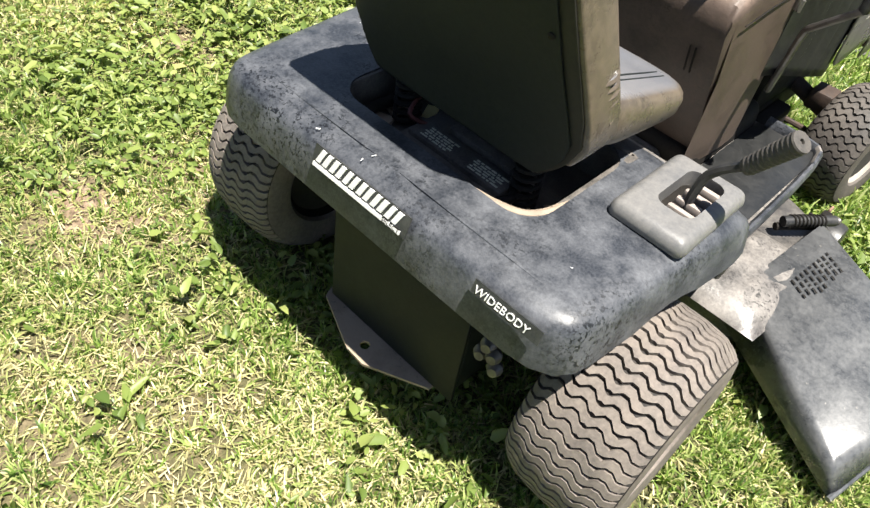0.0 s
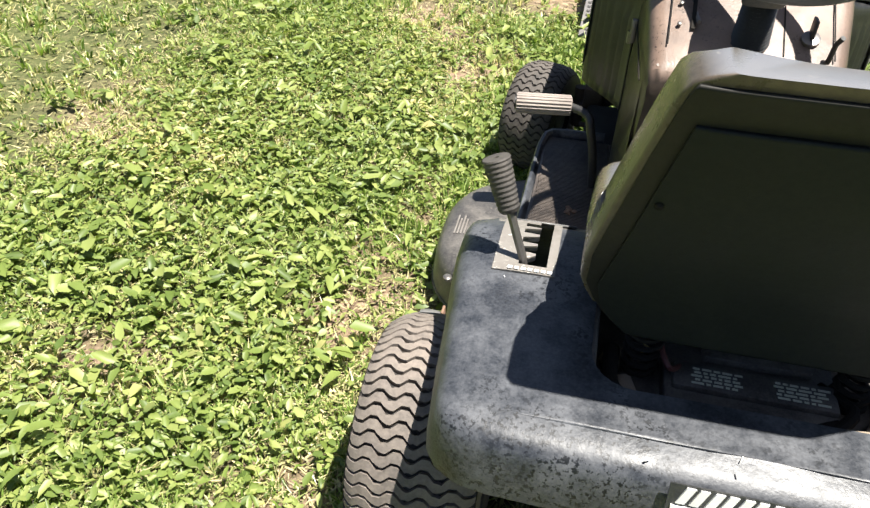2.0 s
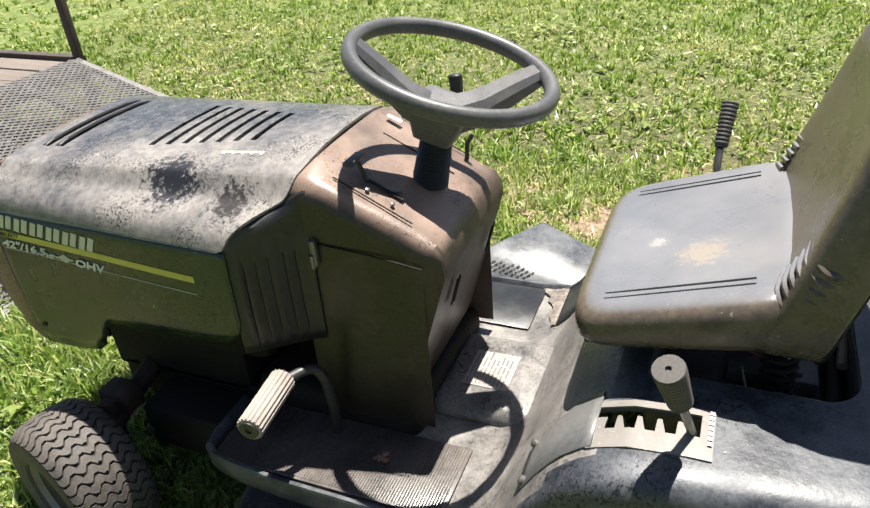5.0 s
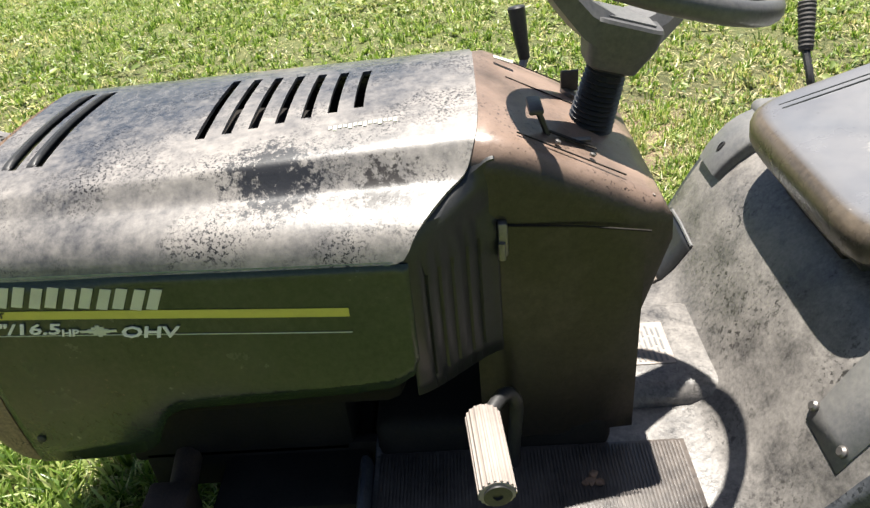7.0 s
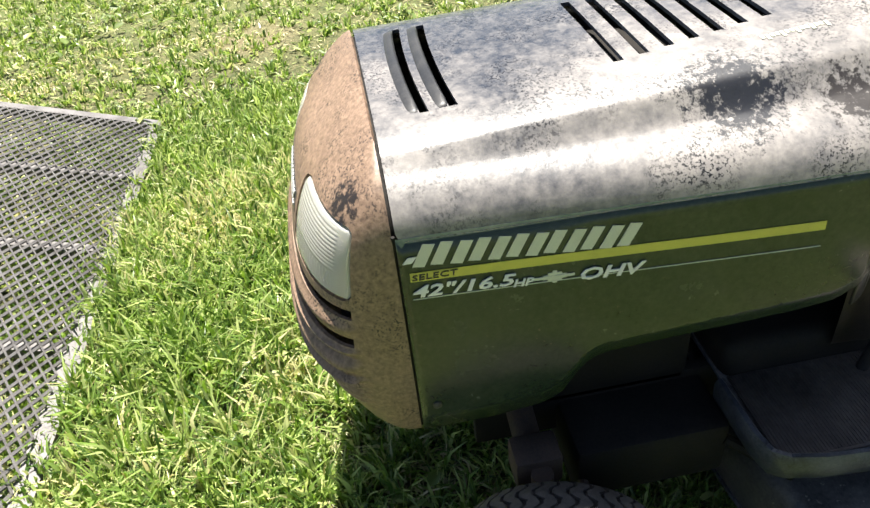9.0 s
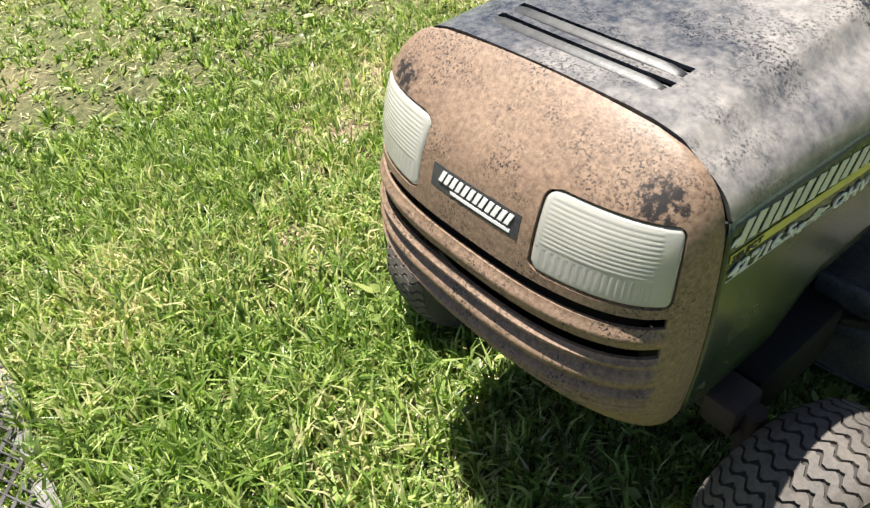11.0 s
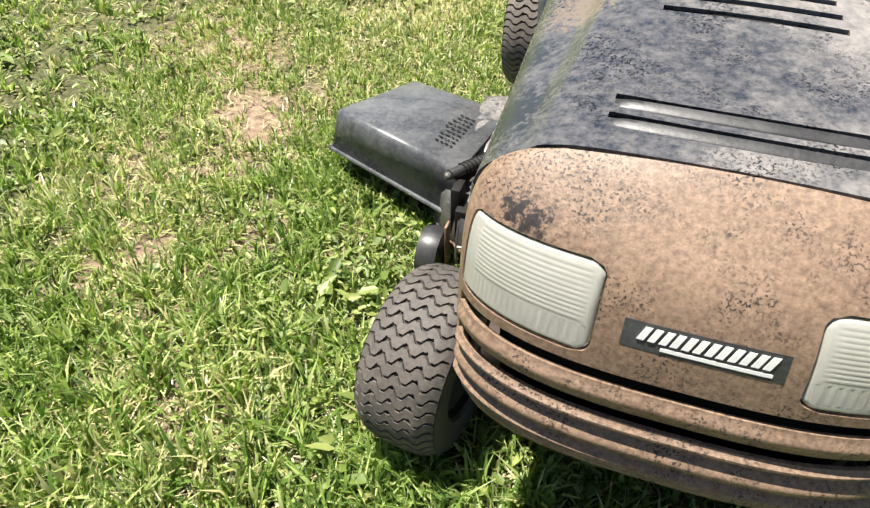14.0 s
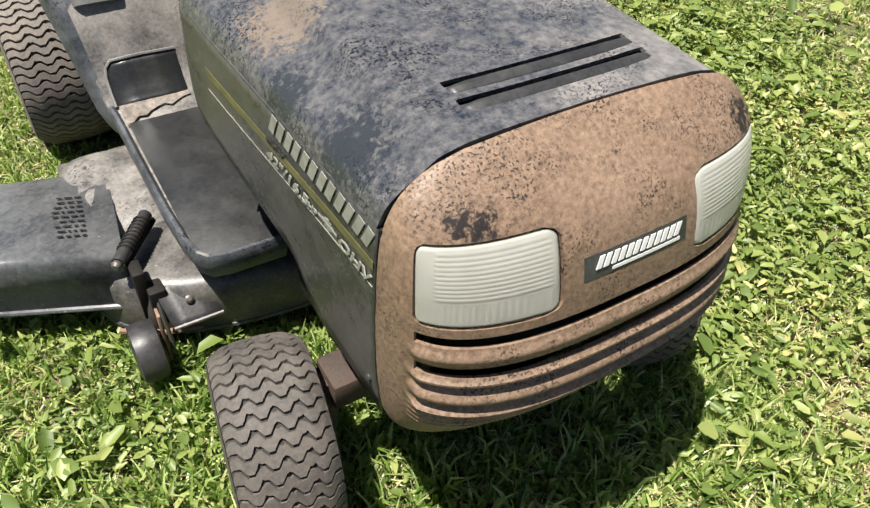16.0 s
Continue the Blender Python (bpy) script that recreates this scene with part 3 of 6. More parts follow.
# hood: half sections from the top middle outwards and down, at its rear and front edges
HOOD_REAR = [(0.0, 0.781), (0.05, 0.780), (0.093, 0.7775), (0.098, 0.7745), (0.104, 0.7752), (0.135, 0.769), (0.160, 0.7625), (0.1665, 0.758), (0.179, 0.741), (0.192, 0.7265), (0.200, 0.7215), (0.225, 0.7155), (0.254, 0.706), (0.271, 0.692), (0.279, 0.668)]
HOOD_FRONT = [(0.0, 0.750), (0.07, 0.7485), (0.135, 0.7465), (0.140, 0.7450), (0.146, 0.7455), (0.165, 0.7425), (0.186, 0.738), (0.191, 0.7350), (0.200, 0.7280), (0.2085, 0.7220), (0.214, 0.7190), (0.226, 0.712), (0.241, 0.700), (0.250, 0.687), (0.2545, 0.666)]
REAR_Y = [0.876, 0.876, 0.876, 0.876, 0.876, 0.878, 0.881, 0.884, 0.889, 0.897, 0.910, 0.927, 0.946, 0.960, 0.968]

# the shoulder is scooped between its two creases
HOLLOW = [0, 0, 0, 0, 0, 0, 0.001, 0.001, -0.003, -0.004, -0.003, 0.0005, 0.002, 0.001, 0]


def hood_point(j, u):
    """j: place along the section, u: 0 at the rear edge to 1 at the seam."""
    a, b2 = HOOD_REAR[j], HOOD_FRONT[j]
    e = u * u * (3 - 2 * u) * 0.4 + u * 0.6
    x, z = a[0] + (b2[0] - a[0]) * e, a[1] + (b2[1] - a[1]) * (u * 1.12 - 0.12 * u * u)
    z += HOLLOW[j] * math.sin(math.pi * min(1.0, u * 1.15)) ** 1.3
    y = REAR_Y[j] + (SEAM - 0.004 - REAR_Y[j]) * u
    return Vector((x, y, z))


def build_hood():
    nu = 26
    rows = []
    for i in range(nu + 1):
        half = [hood_point(j, i / nu) for j in range(len(HOOD_REAR))]
        rows.append([Vector((-p.x, p.y, p.z)) for p in half[:0:-1]] + half)
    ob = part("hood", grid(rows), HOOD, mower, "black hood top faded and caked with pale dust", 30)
    s = ob.modifiers.new("sub", "SUBSURF")
    s.levels = s.render_levels = 1
    solidify(ob, 0.005)
    cuts = []

    def slot(y0, half_w, z, bow, wd=0.0045):
        pts = [(half_w * k / 6, y0 - bow * (k / 6) ** 2) for k in range(-6, 7)]
        rows2 = [[(x, y - wd, z - 0.04), (x, y + wd, z - 0.04), (x, y + wd, z + 0.05), (x, y - wd, z + 0.05)] for x, y in pts]
        return grid(rows2, closed_v=True, caps=True)

    for y, w in ((1.468, 0.130), (1.434, 0.128)):
        cuts.append(slot(y, w, 0.745, 0.006, 0.0052))
    for k in range(7):
        t = k / 6
        cuts.append(slot(1.228 - 0.2 * t, 0.104 - 0.036 * t, 0.77, 0.0015, 0.0064))
    settle(ob, *cuts, smooth=30)
    # unseen strip added under the seam to stop sunlight leaking through
    part("hood_bulkhead", grid([[Vector((x * sx * 0.965, y, z - 0.009)) for sx in (-1, 1) for x, z in (HOOD_FRONT[::-1] if sx < 0 else HOOD_FRONT)] for y in (SEAM - 0.016, SEAM + 0.014)]), GRIME_SHADE, ob)
    # a raised bead ahead of each front slot
    for y, w in ((1.468, 0.132), (1.434, 0.130)):
        rows3 = []
        for k in range(-12, 13):
            x = w * k / 12
            yb, zb = y - 0.006 * (k / 12) ** 2, 0.7500 - 0.0040 * (k / 12) ** 2 + (1.468 - y) * 0.06
            rise = 0.0048 * min(1.0, (12 - abs(k)) / 1.5)
            rows3.append([(x, yb + 0.021, zb - 0.002), (x, yb + 0.017, zb + 0.25 * rise), (x, yb + 0.011, zb + 0.8 * rise), (x, yb + 0.0075, zb + rise), (x, yb + 0.0058, zb + 0.6 * rise), (x, yb + 0.0055, zb - 0.003)])
        louvre = part("slot_louvre", grid(rows3), BLACK, ob, "", 60)
        solidify(louvre, 0.0016, 0)
    # small decal letters at the rear of the ridge
    for k in range(14):
        y = 0.975 + k * 0.0062
        p = hood_point(3, (y - 0.876) / (SEAM - 0.88))
        part("decal_bar", plaque(0.0042, 0.007 + 0.004 * (k % 3 == 0), facing((-p.x - 0.004, y, p.z + 0.0006), (0, 1, -0.05), (-1, 0, -0.12)), 0.0008), DIM, ob, "", 0)
    return ob


hood = build_hood()

# painted side panels under the hood
PANEL_LOW = [(0.955, 0.560), (0.975, 0.505), (1.0, 0.486), (1.05, 0.478), (1.18, 0.466), (1.285, 0.455), (1.305, 0.445), (1.322, 0.420), (1.337, 0.388), (1.36, 0.370), (1.42, 0.358), (1.49, 0.352), (1.522, 0.352)]


def side_x(y, z):
    t = (y - 0.96) / (SEAM - 0.96)
    top = 0.279 + (0.2545 - 0.279) * (t * t * (3 - 2 * t) * 0.4 + t * 0.6)
    low = (0.668 - z) / 0.29
    return top + 0.006 * math.sin(min(max(low, 0), 1) * math.pi * 0.55) - 0.010 * max(0, low) ** 3


def panel_low(y):
    return lerp_table(PANEL_LOW, y)


def build_side(sgn):
    rows = []
    ys = [0.966 + (1.521 - 0.966) * k / 60 for k in range(61)]
    for y in ys:
        zt = 0.671 - 0.004 * (y < 0.98)
        zl = min(panel_low(y), zt - 0.02)
        rows.append([Vector((sgn * (side_x(y, zt + (zl - zt) * k / 10) - 0.002), y, zt + (zl - zt) * k / 10)) for k in range(11)])
    ob = part("side_panel", grid(rows), SIDE if sgn < 0 else SIDE_DUSTY_SUNLIT, mower, "glossy black side panel with cream and lime decal" if sgn < 0 else "black side panel under a film of dust, decal dimmed", 40)
    solidify(ob, 0.003, 0)

    def on_side(y, z, lift=0.001):
        return Vector((sgn * (side_x(y, z) - 0.002 + lift), y, z))

    def strip(name, y0, y1, z0, z1, mat, lift=0.0022, slope=0.0, cut=0.0):
        n = 24
        A = []
        for k in range(n + 1):
            y = y0 + (y1 - y0) * k / n
            A.append([on_side(y, z0 + slope * k / n, lift), on_side(y + cut, z1 + slope * k / n, lift)])
        o = part(name, grid(A), mat, ob, "", 0)
        solidify(o, 0.0008, 0)
        return o
    back = -1 if sgn < 0 else 1
    # the right side gets the darkened copies of the print colours
    cream, lime, white = (DIM, YELLOW, WHITE) if sgn < 0 else (PRINT_DIMMED, YELLOW_DIMMED, PRINT_DIMMED)
    s0 = 1.511 if sgn < 0 else 1.262
    word = 0.247
    def wrapped(bm, x0):
        """Lay flat print onto the curved panel."""
        for v in bm.verts:
            p = on_side(v.co.y, v.co.z, 0.0036 + sgn * (v.co.x - x0))
            v.co.x = p.x
        return bm
    # maker's mark as slanted blocks
    for k in range(6):
        a = s0 + back * (0.004 + k * word / 6)
        z = 0.634 - 0.062 * abs(a - s0) if sgn < 0 else 0.638
        for y0, y1, z0, z1 in ((0, 0.32, 0, 0.028), (0.48, 0.80, 0, 0.028)):
            strip("emblem_block", a + back * y0 * word / 6, a + back * y1 * word / 6, z + z0, z + z1, cream, 0.0026, -0.002, back * 0.5 * (z1 - z0))
    y0, y1 = s0, s0 + back * 0.47
    if sgn > 0:
        y0, y1 = 1.055, 1.518
    drop = -0.013 if sgn < 0 else 0.013
    strip("stripe", y0, y1, 0.6135 - 0.013 * (sgn > 0), 0.6255 - 0.013 * (sgn > 0), lime, 0.0024, drop)
    strip("decal_edge", y0, y1, 0.5880 - 0.011 * (sgn > 0), 0.5890 - 0.011 * (sgn > 0), cream, 0.0024, drop * 0.85)
    spec = [("42\"/16.5", 0.0195, 0.000, 1.56), ("HP", 0.0130, 0.113, 1.25), ("OHV", 0.0205, 0.187, 1.45)]
    start = 1.512 if sgn < 0 else 1.254
    for words, size, off, wide in spec:
        m = facing(on_side(start + back * off, 0.5925 - 0.060 * off if sgn < 0 else 0.5895, 0.0042), (0, back, -0.03 if sgn < 0 else 0), (0, 0, 1)) @ Matrix.Scale(wide, 4, (1, 0, 0))
        part("lettering", wrapped(lettering(words, size * 1.12, m, 0.22, 0.0006, 0.022), m.translation.x), white, ob, "white printed engine lettering", 0)
    y = start + back * 0.138
    mz = 0.5905 if sgn < 0 else 0.5972
    strip("engine_mark", y, y + back * 0.046, mz - 0.0017, mz + 0.0018, cream, 0.0026)
    for k in range(5):
        hh = (0.003, 0.006, 0.0085, 0.006, 0.003)[k]
        strip("engine_mark", y + back * (0.010 + 0.0054 * k), y + back * (0.0152 + 0.0054 * k), mz - hh, mz + hh, cream, 0.0022)
    m = facing(on_side(start + back * 0.002, 0.6155, 0.0045), (0, back, 0), (0, 0, 1)) @ Matrix.Scale(1.45, 4, (1, 0, 0))
    part("lettering", wrapped(lettering("SELECT", 0.0108, m, 0.1), m.translation.x), BLACK, ob, "", 0)
    part("nose_gap", tube([on_side(1.5225, z, -0.0035) for z in (0.36, 0.42, 0.50, 0.58, 0.64, 0.672)], 0.0028, 6), GRIME_SHADE, ob)
    # bolt near the lower front corner, and the loose decal corner
    part("bolt", turned([(0.006, 0), (0.006, 0.004), (0.003, 0.006)], "x" if sgn > 0 else (-1, 0, 0), on_side(1.50, 0.404, 0.0), 10), BLACK, ob)
    if sgn < 0:
        strip("peeling_corner", 1.517, 1.507, 0.640, 0.6475, WHITE, 0.004, 0, -0.006)
    return ob


for sgn in (-1, 1):
    build_side(sgn)


# dash tower between hood and driver
def build_dash():
    def sec(y, w, zt, zb, r=0.032):
        pts = [(0, zt), (w * 0.2, zt), (w * 0.4, zt - 0.0005), (w * 0.5, zt - 0.001), (w * 0.62, zt - 0.002), (w - r - 0.012, zt - 0.0035), (w - r, zt - 0.005), (w - r * 0.7, zt - r * 0.16), (w - r * 0.45, zt - r * 0.32), (w - r * 0.22, zt - r * 0.58), (w - r * 0.07, zt - r * 0.95), (w, zt - r * 1.45)]
        xe, ze = pts[-1]
        pts += [(xe + 0.003, ze - (ze - zb) * 0.35), (w + 0.005, zb + (ze - zb) * 0.3), (w + 0.006, zb)]
        return [Vector((-x, y, z)) for x, z in pts[:0:-1]] + [Vector((x, y, z)) for x, z in pts]
    rows = []
    for y, w, zt, zb in ((0.896, 0.181, 0.7745, 0.29), (0.872, 0.183, 0.770, 0.29), (0.86, 0.183, 0.765, 0.29), (0.84, 0.182, 0.755, 0.285), (0.815, 0.180, 0.7425, 0.285), (0.79, 0.177, 0.729, 0.28), (0.75, 0.173, 0.709, 0.28), (0.71, 0.169, 0.688, 0.28), (0.675, 0.166, 0.670, 0.28)):
        row = sec(y, w, zt, zb)
        if y > 0.83:
            k = min(1, (y - 0.83) / 0.03)
            for p in row:
                cap = lerp_table(HOOD_REAR, min(abs(p.x), 0.262)) - 0.004
                if p.z > cap > 0.70:
                    p.z += (cap - p.z) * k
        rows.append(row)
    # the rounded rear edge turns into the sloping rear face
    for y, w, zt in ((0.655, 0.163, 0.655), (0.642, 0.160, 0.632), (0.640, 0.158, 0.60)):
        rows.append([Vector((p.x * (w / 0.166), y + max(0, (0.60 - min(p.z, 0.60))) * 0.30, min(p.z, zt))) for p in rows[8]])
    bm = grid(rows)
    last = rows[-1]
    v = [bm.verts.new(p) for p in last]
    bm.faces.new(v)
    bmesh.ops.remove_doubles(bm, verts=bm.verts[:], dist=0.0008)
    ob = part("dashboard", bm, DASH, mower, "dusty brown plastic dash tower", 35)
    # throttle slot and panel seams
    part("throttle_slot", plaque(0.068, 0.007, facing((-0.100, 0.790, 0.7315), (0, -0.9, -0.44), (1, 0, 0)), 0.0015), GRIME_SHADE, ob, "", 0)
    for x in (-0.137, 0.055, 0.137):
        part("panel_seam", plaque(0.15, 0.0022, facing((x, 0.832, 0.7505), (0, -0.9, -0.46), (1, 0, 0)), 0.0014), GRIME_SHADE, ob, "", 0)
    for x, y, z in ((-0.120, 0.781, 0.7255), (-0.120, 0.738, 0.7045)):
        part("screw", turned([(0.004, 0), (0.004, 0.003), (0.002, 0.004)], (0, -0.44, 0.9), (x, y, z), 10), STEEL, ob)
    lever = part("throttle_lever", merge(tube([(-0.097, 0.79, 0.727), (-0.099, 0.806, 0.770)], 0.004, 6), box((-0.128, 0.798, 0.766), (-0.080, 0.816, 0.774), 0.003)), BLACK, ob)
    part("choke_lever", tube([(-0.093, 0.77, 0.715), (-0.088, 0.735, 0.712)], 0.004, 6), STEEL, ob)
    key = part("ignition_switch", turned([(0.016, 0), (0.016, 0.006), (0.010, 0.008)], (0, -0.44, 0.9), (0.098, 0.735, 0.700), 18), STEEL, ob)
    part("ignition_key", box((0.095, 0.722, 0.706), (0.101, 0.748, 0.738), 0.002), BLACK, key)
    part("light_switch", tube([(0.128, 0.70, 0.680), (0.130, 0.698, 0.712), (0.134, 0.688, 0.728)], 0.0045, 8), BLACK, ob)
    part("dash_label", plaque(0.03, 0.012, facing((0.10, 0.845, 0.7645), (0, -0.9, -0.36), (1, 0, 0)), 0.0012), DIM, ob, "", 0)
    # vents in the rear face
    for x in (-0.09, 0.10):
        for k in range(2):
            part("vent_slit", plaque(0.003, 0.06, facing((x + k * 0.012, 0.668 - 0.005, 0.50), (1, 0, 0), (0, -0.28, 1)), 0.003), GRIME_SHADE, ob, "", 0)
    for sx in (-1, 1):
        part("panel_seam", tube([(sx * 0.1862, 0.855, 0.652), (sx * 0.1795, 0.760, 0.640), (sx * 0.1730, 0.672, 0.622)], 0.0016, 5), GRIME_SHADE, ob, "", 0)
    part("white_scuff", plaque(0.016, 0.004, facing((-0.150, 0.6655, 0.6590), (0.3, -0.6, -0.75), (0.9, 0.2, 0.1)), 0.0012), PEDAL, ob, "", 0)
    return ob


build_dash()
# louvred cowl behind the hood's lower edge, both sides
def build_cowl(sgn):
    # skin from the hood's curved rear edge back to the dash
    edge = [(HOOD_REAR[q][0] * 0.982, REAR_Y[q] + 0.010, HOOD_REAR[q][1] - 0.008) for q in range(7, len(HOOD_REAR))]
    ends = [(0.160, 0.862, 0.7450), (0.170, 0.862, 0.7420)] + [(0.176, 0.862, 0.7380 - 0.0135 * q) for q in range(len(edge) - 2)]
    for q in range(1, 10):
        z = 0.658 - 0.0212 * q
        edge.append((side_x(0.975, z) - 0.006, 0.974, z))
        ends.append((0.187, 0.862, ends[len(edge) - 2][2] - 0.0235))
    rows = []
    nt = 30
    for q, (A, B) in enumerate(zip(edge, ends)):
        row = []
        for k in range(nt + 1):
            t = k / nt
            e = t * t * (3 - 2 * t)
            dip = 0.0045 if (A[2] < 0.655 and 0.18 < t < 0.82 and int(t * 14) % 2 == 0 and q < len(edge) - 1) else 0.0
            bx = B[0]
            row.append(Vector((sgn * (A[0] + (bx - A[0]) * (0.45 * t + 0.55 * e) - dip), A[1] + (B[1] - A[1]) * t, A[2] + (B[2] - A[2]) * e)))
        rows.append(row)
    cowl = part("louvred_cowl", grid(rows), GREYP, mower, "dark grey moulded cowl with vertical louvres", 30)
    solidify(cowl, 0.003, 1 if sgn > 0 else -1)
    part("latch", merge(box((sgn * 0.190 - 0.006, 0.850, 0.612), (sgn * 0.190 + 0.006, 0.862, 0.660), 0.003), turned([(0.005, -0.012), (0.005, 0.012)], "z", (sgn * 0.196, 0.858, 0.622), 8)), STEEL, cowl)


for sgn in (-1, 1):
    build_cowl(sgn)

# engine and frame under the hood
part("engine", merge(box((-0.19, 1.0, 0.36), (0.19, 1.42, 0.66), 0.03), turned([(0.11, 0), (0.12, 0.02), (0.12, 0.06), (0.05, 0.075)], "z", (0, 1.2, 0.655), 24), box((-0.21, 1.06, 0.42), (-0.12, 1.2, 0.5), 0.02)), GRIME_SHADE, mower, "grimy black engine under the hood")
part("chassis", merge(box((-0.15, 0.05, 0.17), (-0.13, 1.44, 0.25), 0.004), box((0.13, 0.05, 0.17), (0.15, 1.44, 0.25), 0.004), box((-0.15, 1.46, 0.30), (0.15, 1.5, 0.40), 0.004), box((-0.15, 1.1, 0.23), (0.15, 1.46, 0.37), 0.01)), GRIME_SHADE, mower)
part("front_axle", merge(tube([(-0.29, 1.37, 0.19), (-0.12, 1.37, 0.25), (0.12, 1.37, 0.25), (0.29, 1.37, 0.19)], 0.022, 10), tube([(-0.28, 1.37, 0.13), (-0.28, 1.37, 0.25)], 0.016), tube([(0.26, 1.37, 0.13), (0.26, 1.37, 0.25)], 0.016), box((0.20, 1.335, 0.205), (0.262, 1.405, 0.262), 0.008), box((-0.27, 1.335, 0.205), (-0.215, 1.405, 0.262), 0.008)), AXLE, mower, "grimy rusty front axle beam")
# black boxes added to block light and darken the space under the hood
part("lift_frame", merge(box((-0.255, 1.075, 0.125), (0.150, 1.31, 0.235), 0.012), tube([(-0.25, 1.08, 0.20), (-0.31, 1.00, 0.165)], 0.009, 8), box((0.10, 1.09, 0.15), (0.19, 1.30, 0.215), 0.012)), GRIME_SHADE, mower, "added black block with a lift rod behind the front axle")
part("tie_rod", tube([(-0.27, 1.30, 0.17), (0.27, 1.30, 0.17)], 0.008, 8), AXLE, mower)
part("exhaust_pipe", merge(tube(smooth_path([(0.08, 1.42, 0.40), (0.10, 1.47, 0.36), (0.02, 1.53, 0.35)]), 0.016, 10), box((-0.05, 1.42, 0.33), (0.02, 1.50, 0.37), 0.01)), RUSTY, mower)
rear = part("rear_plate", box((-0.12, -0.024, 0.125), (0.20, -0.016, 0.44), 0.002), SEATBACK, mower, "dark steel rear frame plate")
for x, low in ((-0.12, 0.14), (0.192, 0.16)):
    part("side_flange", box((x, -0.0155, low), (x + 0.008, 0.10, 0.44), 0.002), SEATBACK, rear)


def build_hitch():
    outline = [(-0.135, -0.012), (-0.125, -0.034), (-0.005, -0.084), (0.040, -0.086), (0.155, -0.030), (0.155, -0.005)]
    bm = bmesh.new()
    lo = [bm.verts.new((x, y, 0.116)) for x, y in outline]
    hi = [bm.verts.new((x, y, 0.122)) for x, y in outline]
    bm.faces.new(lo[::-1])
    bm.faces.new(hi)
    for k in range(len(outline)):
        q = (k + 1) % len(outline)
        bm.faces.new((lo[k], lo[q], hi[q], hi[k]))
    ob = part("hitch_plate", bm, TANDUST, mower, "tan dusty hitch plate with a hole")
    settle(ob, turned([(0.0095, -0.03), (0.0095, 0.03)], "z", (0.012, -0.055, 0.119), 20))


build_hitch()
part("gearbox", merge(box((-0.12, 0.02, 0.13), (0.12, 0.28, 0.36), 0.03), tube([(-0.32, 0.15, 0.228), (0.32, 0.15, 0.228)], 0.02, 10)), GRIME_SHADE, mower)
part("gear_lever_end", merge(*[turned([(0.012, -0.008), (0.014, 0), (0.008, 0.012)], (0.3, -1, 0.2), (0.235 + dx, -0.03, 0.315 + dz), 10) for dx, dz in ((0, 0), (0.022, 0.012), (0.008, 0.026), (0.03, -0.012))]), STEEL, mower)


# rear body: fenders, front risers and foot boards in one moulding
BODY_TOP = [(-0.095, 0.527), (-0.05, 0.528), (0.02, 0.528), (0.25, 0.528), (0.32, 0.522), (0.37, 0.505), (0.41, 0.470), (0.44, 0.428), (0.465, 0.385), (0.49, 0.338), (0.515, 0.297), (0.54, 0.270), (0.57, 0.258), (0.62, 0.256), (1.09, 0.256)]
BODY_EDGE = [(-0.082, 0.06), (-0.082, 0.12), (-0.082, 0.22), (-0.081, 0.30), (-0.076, 0.335), (-0.062, 0.362), (-0.040, 0.377), (-0.01, 0.383), (0.08, 0.393), (0.16, 0.400), (0.25, 0.410), (0.30, 0.414), (0.33, 0.415), (0.36, 0.413), (0.385, 0.410),
             (0.41, 0.405), (0.43, 0.400), (0.45, 0.394), (0.465, 0.390), (0.48, 0.386), (0.50, 0.380), (0.52, 0.375), (0.54, 0.371), (0.57, 0.368), (0.62, 0.367), (0.75, 0.366), (0.9, 0.364), (1.0, 0.360), (1.05, 0.352), (1.072, 0.335), (1.08, 0.30), (1.082, 0.20)]


